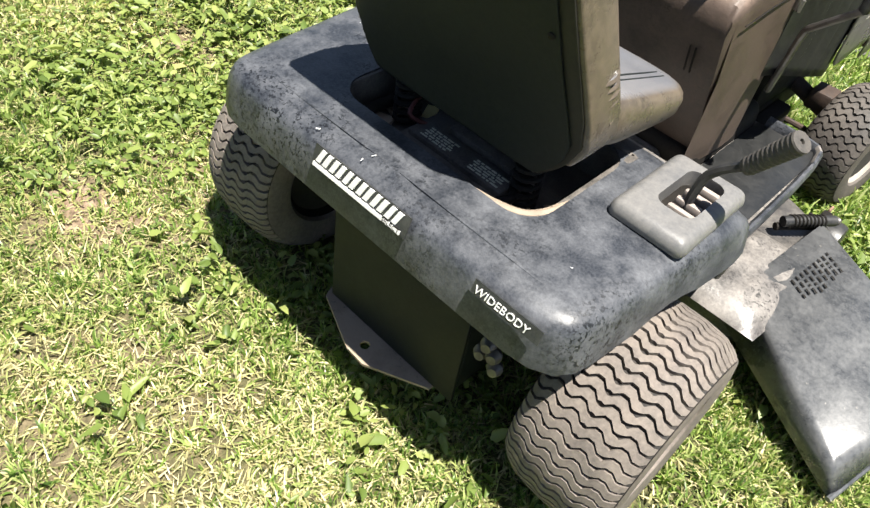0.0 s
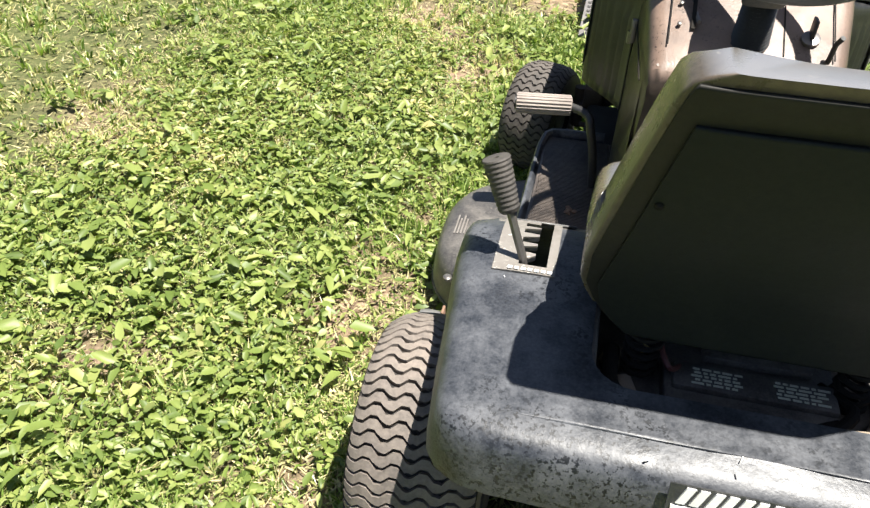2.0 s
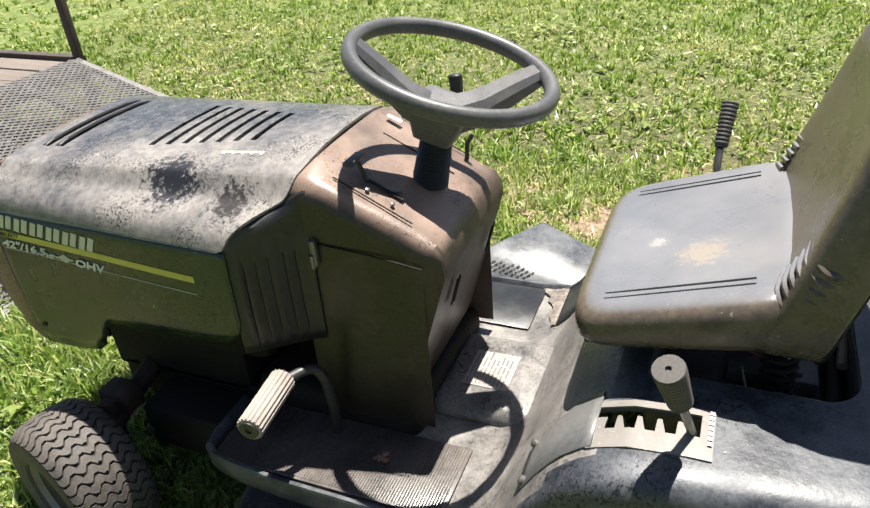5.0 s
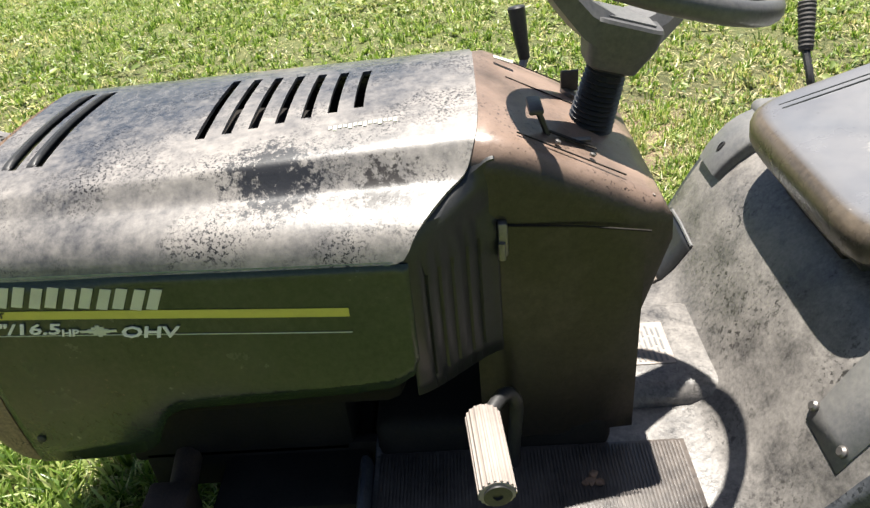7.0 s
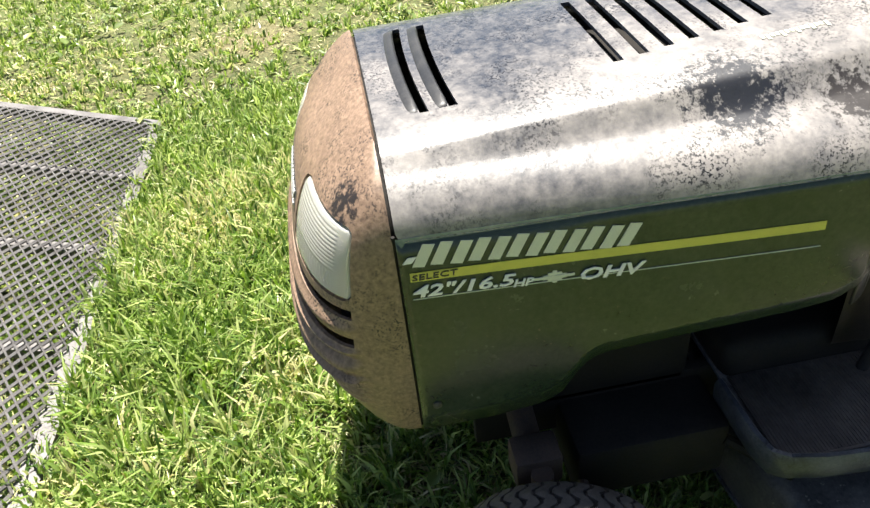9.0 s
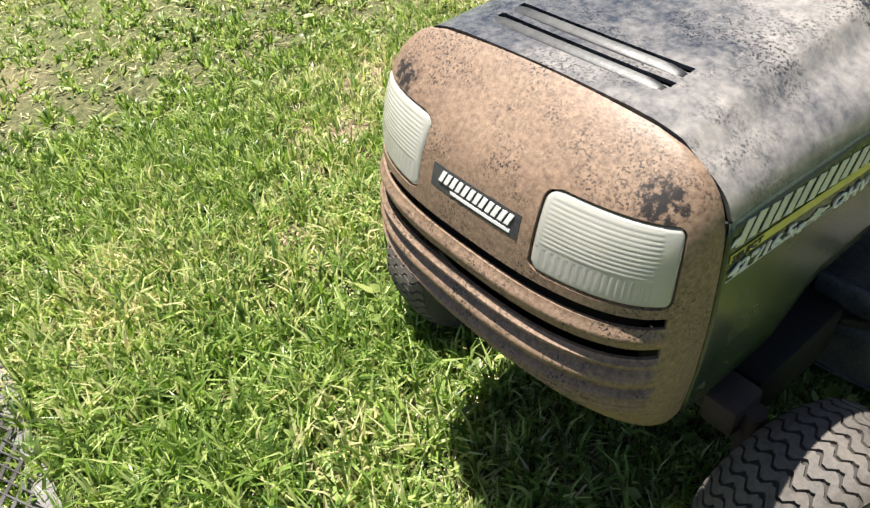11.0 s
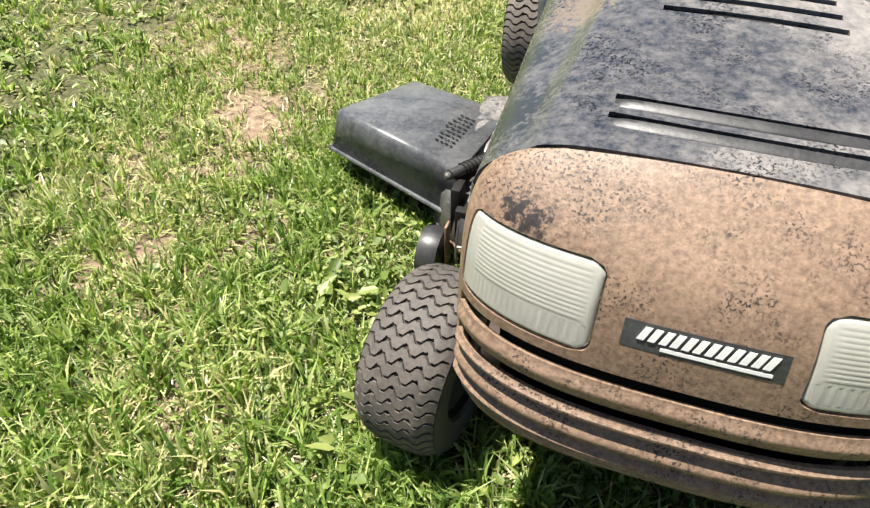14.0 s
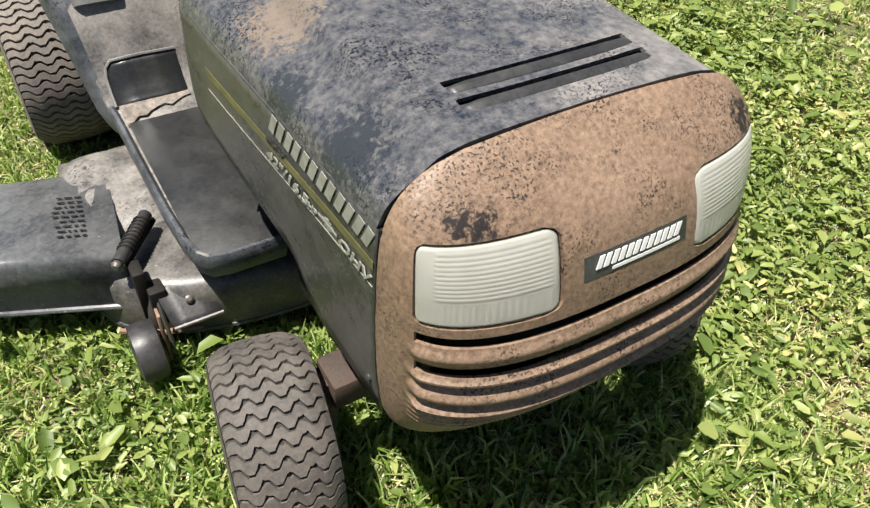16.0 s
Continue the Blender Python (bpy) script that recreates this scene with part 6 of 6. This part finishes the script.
for k in range(12):
    w = RW / 12
    if me is None:
        o = part("plank", box((0.004, y0 + 0.052, -0.019), (w - 0.011, y0 + 2.94, 0.019), 0.003, 1), PLANK, bed, "", 0)
        me = o.data
    else:
        o = new("plank", me)
        o.parent = bed
    o.location = (k * w, 0, RH - 0.008 + 0.002 * math.sin(k * 2.3))
for sgn in (0, 1):
    x = -0.2 if sgn == 0 else RW + 0.2
    tw = part("trailer_tyre", turned([(0.14, -0.08), (0.26, -0.08), (0.285, -0.06), (0.285, 0.06), (0.26, 0.08), (0.14, 0.08)], "x", (x, y0 + 1.6, 0.285), 36), RUBBER_DARK, trailer, "black trailer tyre")
    part("rim", turned([(0.14, -0.05), (0.14, 0.05), (0.05, 0.07)], "x", (x, y0 + 1.6, 0.285), 24), WHEELRIM, tw)
    part("stake_post", box((-0.055 if sgn == 0 else RW + 0.015, y0 + 0.0, 0.05), (-0.02 if sgn == 0 else RW + 0.05, y0 + 0.04, RH + 0.42 * sgn), 0.004), TRAILSTEEL, bed)
part("ramp_prop", tube([(-0.03, 0.62, 0.02), (-0.05, RL + 0.02, RH)], 0.007, 8), GALV, ramp, "thin steel side rod")

# ---- lawn ----
def fbm(x, y, s, seed):
    """Soft patches over the ground, 0 to 1."""
    r = np.random.default_rng(seed)
    out = np.zeros_like(x)
    amp = 1.0
    tot = 0.0
    for o in range(4):
        for _ in range(5):
            a, p = r.uniform(0, 2 * np.pi), r.uniform(0, 2 * np.pi)
            f = s * 2 ** o * r.uniform(0.7, 1.3)
            out += amp * np.sin((x * np.cos(a) + y * np.sin(a)) * f + p)
            tot += amp * 0.5
        amp *= 0.62
    return np.clip(0.5 + out / tot * 0.62, 0, 1)


def ground_z(x, y):
    return 0.010 * (fbm(x, y, 2.3, 3) - 0.5) + 0.0


# bare and dry spots: x, y, radius, strength
SPOTS = [(1.10, 1.28, 0.20, 0.75), (1.22, 0.90, 0.20, 0.8), (0.96, 1.56, 0.14, 0.6), (1.45, 0.30, 0.25, 0.7), (-0.645, 2.0, 0.17, 1.0), (-0.45, 2.80, 0.24, 1.0), (-0.62, 1.02, 0.10, 0.6), (1.22, 0.62, 0.20, 1.0), (-0.66, 1.86, 0.17, 1.0), (-0.95, 2.35, 0.25, 0.6), (1.12, 0.72, 0.18, 0.6), (0.95, 1.05, 0.14, 0.5), (-0.62, -0.12, 0.12, 0.7), (-0.2, -0.45, 0.25, 0.35),
         (-0.72, 0.05, 0.16, 0.7), (-0.72, 0.55, 0.14, 0.7), (-1.75, 1.3, 0.25, 0.6), (-1.2, 1.5, 0.2, 0.45), (2.3, 1.9, 0.2, 0.4), (1.0, 0.45, 0.12, 0.5), (-0.75, 1.15, 0.14, 0.6), (-0.62, 1.75, 0.14, 0.6),
         (1.25, 0.97, 0.22, 0.6), (1.10, 1.12, 0.20, 0.5), (0.75, 1.5, 0.13, 0.5), (0.62, 1.66, 0.10, 0.4), (0.66, 0.98, 0.10, 0.5), (0.80, 1.56, 0.14, 0.5), (-0.79, 2.17, 0.15, 0.9), (-0.71, 0.82, 0.12, 0.7), (-0.63, 0.66, 0.12, 0.7), (-1.2, 0.27, 0.16, 0.6), (-0.72, -0.19, 0.17, 0.8)]


def bare(x, y):
    b = np.zeros_like(x)
    for sx, sy, r, k in SPOTS:
        b = np.maximum(b, k * np.exp(-(((x - sx) ** 2 + (y - sy) ** 2) / r ** 2) ** 1.5))
    return np.clip(b * (0.55 + 0.9 * fbm(x, y, 9, 11)), 0, 1)


def near_zone(x, y, cx, cy, rx, ry):
    return np.exp(-(((x - cx) / rx) ** 2 + ((y - cy) / ry) ** 2))


def weediness(x, y):
    """Where broad leaves outgrow the grass."""
    w = 0.62 * fbm(x, y, 3.4, 21)
    w = w + 0.50 * near_zone(x, y, -1.25, 0.9, 0.75, 1.1) + 0.52 * near_zone(x, y, -0.75, 1.5, 0.40, 0.55) + 0.34 * near_zone(x, y, -0.45, 1.85, 0.40, 0.28) + 0.26 * near_zone(x, y, 0.60, 1.08, 0.20, 0.22) + 0.25 * near_zone(x, y, -0.95, 0.1, 0.3, 0.25)
    w = w - 0.34 * near_zone(x, y, 0.35, 1.9, 0.8, 0.5) - 0.30 * near_zone(x, y, 1.2, 0.8, 0.5, 0.8) - 0.30 * near_zone(x, y, 0.1, -0.45, 0.7, 0.4) + 0.20 * near_zone(x, y, 0.92, 1.30, 0.30, 0.30)
    return np.clip(w, 0, 1)


def tallness(x, y):
    """Longer grass ahead of the mower, shorter behind it."""
    return 0.78 + 0.92 * near_zone(x, y, 0.35, 1.9, 1.0, 0.75) + 0.35 * near_zone(x, y, 1.2, 1.3, 0.5, 0.6) - 0.25 * near_zone(x, y, 0.0, -0.4, 0.7, 0.4) + 0.25 * (fbm(x, y, 4.2, 55) - 0.5)


def tri_mesh(name, verts, tris, material):
    me = bpy.data.meshes.new(name)
    me.vertices.add(len(verts))
    me.vertices.foreach_set("co", np.asarray(verts, np.float32).ravel())
    t = np.asarray(tris, np.int32)
    me.loops.add(t.size)
    me.loops.foreach_set("vertex_index", t.ravel())
    me.polygons.add(len(t))
    me.polygons.foreach_set("loop_start", np.arange(0, t.size, 3, dtype=np.int32))
    me.polygons.foreach_set("use_smooth", np.ones(len(t), dtype=bool))
    me.update(calc_edges=True)
    me.materials.append(material)
    return new(name, me)


def scatter(rng, n, x0, x1, y0, y1):
    return rng.uniform(x0, x1, n), rng.uniform(y0, y1, n)


def blocked(x, y):
    """Under the tyres."""
    out = np.zeros(x.shape, bool)
    for cx, cy, hx, hy in ((-0.42, 0.15, 0.11, 0.10), (0.42, 0.15, 0.11, 0.10), (-0.382, 1.37, 0.08, 0.08), (0.338, 1.37, 0.08, 0.08)):
        out |= (abs(x - cx) < hx) & (abs(y - cy) < hy)
    return out


def blades(name, rng, x, y, h, w, material, label, lean=0.75, az=None):
    """Bent, tapered blades."""
    n = len(x)
    z = ground_z(x, y) - 0.004
    a = rng.uniform(0, 2 * np.pi, n)
    tilt = np.abs(rng.normal(0, lean, n)).clip(0, 1.4)
    if az is None:
        az = rng.uniform(0, 2 * np.pi, n)
    dx, dy, dz = np.sin(tilt) * np.cos(az), np.sin(tilt) * np.sin(az), np.cos(tilt)
    px, py = np.cos(a) * w, np.sin(a) * w
    droop = rng.uniform(0.1, 0.6, n) * h
    V = np.empty((n, 5, 3), np.float32)
    V[:, 0] = np.stack([x - px, y - py, z], 1)
    V[:, 1] = np.stack([x + px, y + py, z], 1)
    mx, my, mz = x + dx * h * 0.55, y + dy * h * 0.55, z + dz * h * 0.6 + 0.002
    V[:, 2] = np.stack([mx - px * 0.8, my - py * 0.8, mz], 1)
    V[:, 3] = np.stack([mx + px * 0.8, my + py * 0.8, mz], 1)
    V[:, 4] = np.stack([x + dx * h * 1.05 + np.cos(az) * droop * 0.5, y + dy * h * 1.05 + np.sin(az) * droop * 0.5, np.maximum(z + dz * h - droop * 0.35, z + 0.004)], 1)
    i = np.arange(n, dtype=np.int32)[:, None] * 5
    T = (i[:, :, None] + np.array([[[0, 1, 3], [0, 3, 2], [2, 3, 4]]], np.int32)).reshape(-1, 3)
    return tagged(tri_mesh(name, V.reshape(-1, 3), T, material), label, "grass", kind="stuff")


def straws(name, rng, x, y, length, w, material, label):
    """Loose dry bits lying on the soil."""
    n = len(x)
    z = ground_z(x, y) + rng.uniform(0.0, 0.012, n)
    a, e = rng.uniform(0, 2 * np.pi, n), rng.normal(0.1, 0.25, n)
    dx, dy = np.cos(a) * length, np.sin(a) * length
    V = np.empty((n, 3, 3), np.float32)
    V[:, 0] = np.stack([x - np.sin(a) * w, y + np.cos(a) * w, z], 1)
    V[:, 1] = np.stack([x + np.sin(a) * w, y - np.cos(a) * w, z], 1)
    V[:, 2] = np.stack([x + dx, y + dy, np.maximum(z + np.sin(e) * length, 0.001)], 1)
    T = (np.arange(n, dtype=np.int32)[:, None] * 3 + np.array([[0, 1, 2]], np.int32))
    return tagged(tri_mesh(name, V.reshape(-1, 3), T, material), label, "grass", kind="stuff")


def leaves(name, rng, x, y, size, lift, material, label, narrow=0.48):
    """Broad weed leaves: pointed ovals folded along the midrib, in rosettes."""
    n = len(x)
    az = rng.uniform(0, 2 * np.pi, n)
    tilt = rng.normal(0.10, 0.30, n)
    roll = rng.normal(0, 0.32, n)
    z = ground_z(x, y) + lift
    f = np.stack([np.cos(az) * np.cos(tilt), np.sin(az) * np.cos(tilt), np.sin(tilt)], 1)
    s0 = np.stack([-np.sin(az), np.cos(az), np.zeros(n)], 1)
    up0 = np.cross(f, s0)
    s = s0 * np.cos(roll)[:, None] + up0 * np.sin(roll)[:, None]
    up = np.cross(f, s)
    wid = size * narrow * rng.uniform(0.7, 1.25, n)
    fold = wid * rng.uniform(0.05, 0.45, n)
    curl = size * rng.uniform(-0.05, 0.22, n)
    base = np.stack([x, y, z], 1)
    V = np.empty((n, 8, 3), np.float32)

    def at(u, v, w):
        return base + f * (u * size)[:, None] + s * (v * wid)[:, None] + up * w[:, None]
    o = np.ones(n)
    V[:, 0] = at(0 * o, 0 * o, 0 * o)
    j1, j2 = rng.uniform(0.7, 1.2, n), rng.uniform(0.7, 1.2, n)
    V[:, 1] = at(0.26 * j1, -0.50 * j2, fold)
    V[:, 2] = at(0.33 * o, 0 * o, 0 * o)
    V[:, 3] = at(0.26 * j2, 0.50 * j1, fold)
    V[:, 4] = at(0.72 * j2, -0.40 * j1, fold * 0.8 - curl * 0.4)
    V[:, 5] = at(0.70 * o, 0 * o, -curl * 0.4)
    V[:, 6] = at(0.72 * j1, 0.40 * j2, fold * 0.8 - curl * 0.4)
    V[:, 7] = at(o, 0 * o, -curl)
    V[:, :, 2] = np.maximum(V[:, :, 2], ground_z(x, y)[:, None] + 0.003)
    tr = np.array([[[0, 2, 1], [0, 3, 2], [1, 2, 4], [2, 5, 4], [2, 3, 5], [3, 6, 5], [4, 5, 7], [5, 6, 7]]], np.int32)
    i = np.arange(n, dtype=np.int32)[:, None] * 8
    T = (i[:, :, None] + tr).reshape(-1, 3)
    return tagged(tri_mesh(name, V.reshape(-1, 3), T, material), label, "weeds", kind="stuff")


def build_ground():
    # one sheet: fine near the mower, coarse to the horizon
    near = list(np.arange(-4.5, 6.01, 0.05))
    xs = np.array([-900, -300, -100, -40, -18, -10] + near + [12, 20, 40, 100, 300, 900])
    ys = np.array([-900, -300, -100, -40, -18, -10] + near + [12, 20, 40, 100, 300, 900])
    X, Y = np.meshgrid(xs, ys)
    Z = np.where((abs(X) < 9) & (abs(Y) < 9), ground_z(X, Y), 0.0) - 0.004
    V = np.stack([X, Y, Z], -1).reshape(-1, 3)
    nx, ny = len(xs), len(ys)
    i, j = np.meshgrid(np.arange(nx - 1), np.arange(ny - 1))
    a = (j * nx + i).ravel()
    T = np.concatenate([np.stack([a, a + 1, a + nx + 1], 1), np.stack([a, a + nx + 1, a + nx], 1)])
    ob = tri_mesh("ground", V, T, SOIL)
    at = ob.data.attributes.new("bare", "FLOAT", "POINT")
    at.data.foreach_set("value", np.clip(bare(X.ravel(), Y.ravel()) * 1.3, 0, 1).astype(np.float32))
    away = np.maximum(np.abs(X.ravel() - 0.1) - 1.6, np.abs(Y.ravel() - 0.9) - 1.5)
    at = ob.data.attributes.new("lawn", "FLOAT", "POINT")
    at.data.foreach_set("value", np.clip(away / 3.0, 0, 1).astype(np.float32))
    return tagged(ob, "patchy summer lawn soil under grass and weeds", "ground", kind="structure")


build_ground()
rng = np.random.default_rng(5)


def inside(x, y, rect):
    """1 well inside a patch, fading to 0 at its border."""
    edge = np.minimum(np.minimum(x - rect[0], rect[1] - x), np.minimum(y - rect[2], rect[3] - y))
    return np.clip(edge / 0.30, 0, 1)


def lawn_patch(tag, x0, x1, y0, y1, tufts, hs, ws, straw, leaf, rosettes, inner=None):
    area = (x1 - x0) * (y1 - y0)

    def spread(n, thin=0.9):
        x, y = scatter(rng, int(n), x0, x1, y0, y1)
        keep = ~blocked(x, y) & (rng.random(len(x)) > bare(x, y) * thin) & (rng.random(len(x)) < inside(x, y, (x0, x1, y0, y1)))
        if inner:
            keep &= rng.random(len(x)) > inside(x, y, inner)
        return x[keep], y[keep]

    # tufts of grass, thinner among the weeds
    cx, cy = spread(area * tufts)
    keep = rng.random(len(cx)) < (0.30 + 0.95 * fbm(cx, cy, 7, 31)) * (1.1 - 0.55 * weediness(cx, cy))
    cx, cy = cx[keep], cy[keep]
    k = rng.integers(7, 18, len(cx))
    th = np.repeat(hs * rng.uniform(0.55, 1.3, len(cx)) * tallness(cx, cy), k)
    az = rng.uniform(0, 2 * np.pi, len(th))
    rad = np.abs(rng.normal(0, 0.011, len(th))) * (hs / 0.05)
    x, y = np.repeat(cx, k) + np.cos(az) * rad, np.repeat(cy, k) + np.sin(az) * rad
    comb = rng.normal(0, 0.7, len(cx))
    h = th * rng.uniform(0.45, 1.15, len(th))
    w = ws * rng.uniform(0.6, 1.4, len(th)) * (1 + 0.70 * np.repeat(near_zone(cx, cy, 0.35, 1.9, 1.0, 0.75), k))
    dryp = np.clip(0.08 - 0.20 * near_zone(cx, cy, 1.3, 1.1, 0.9, 1.0) + 0.28 * near_zone(cx, cy, -1.2, 0.7, 0.8, 1.0) + 0.75 * (fbm(cx, cy, 1.9, 41) - 0.5) + 0.4 * bare(cx, cy) + 0.28 * near_zone(cx, cy, 0.0, -0.4, 0.8, 0.45), 0.03, 0.6) * (1 - 0.55 * near_zone(cx, cy, 0.9, 1.1, 1.0, 1.2))
    isdry = rng.random(len(th)) < np.repeat(dryp, k)
    az = az + np.repeat(comb, k) * 0.4
    blades("grass", rng, x[~isdry], y[~isdry], h[~isdry], w[~isdry], GRASS, "short green lawn grass in uneven tufts, " + tag, 0.62, az[~isdry])
    blades("dry_grass", rng, x[isdry], y[isdry], h[isdry] * 0.85, w[isdry] * 0.9, DRY, "straw-coloured dry grass among the green, " + tag, 1.0, az[isdry])
    x, y = spread(area * straw, 0.55)
    keep = rng.random(len(x)) > 0.6 * near_zone(x, y, 1.3, 1.1, 0.9, 1.0)
    x, y = x[keep], y[keep]
    straws("thatch", rng, x, y, hs * rng.uniform(0.3, 0.9, len(x)), ws * rng.uniform(0.5, 1.2, len(x)), THATCH, "dry thatch and clippings on the soil, " + tag)
    # weeds grow in rosettes, most of them small
    cx, cy = spread(area * rosettes)
    keep = rng.random(len(cx)) < weediness(cx, cy) ** 2.0 * 1.6
    cx, cy = cx[keep], cy[keep]
    k = rng.integers(3, 8, len(cx))
    size = leaf * rng.uniform(0.35, 1.35, len(cx)) * np.where(rng.random(len(cx)) < 0.10, 1.75, 1.0)
    X = np.repeat(cx, k) + rng.normal(0, 1, k.sum()) * np.repeat(size, k) * 0.6
    Y = np.repeat(cy, k) + rng.normal(0, 1, k.sum()) * np.repeat(size, k) * 0.6
    S = np.repeat(size, k) * rng.uniform(0.55, 1.2, k.sum())
    ok = ~blocked(X, Y)
    X, Y, S = X[ok], Y[ok], S[ok]
    leaves("weed_leaves", rng, X, Y, S, rng.uniform(0.005, 0.042, len(X)) * (0.6 + S / leaf * 0.4), WEED, "broad green weed leaves spread through the lawn, " + tag)


INNER = (-1.95, 1.75, -0.8, 2.5)
lawn_patch("beside the mower", *INNER, 3100, 0.052, 0.0022, 7600, 0.0232, 2950)
MID = (-4.2, 5.2, -1.6, 5.2)
lawn_patch("farther off", *MID, 480, 0.054, 0.0037, 800, 0.028, 560, INNER)
FAR = (-6.5, 10.5, -3.0, 10.5)
lawn_patch("at the edge of the yard", *FAR, 62, 0.064, 0.0068, 200, 0.05, 70, MID)
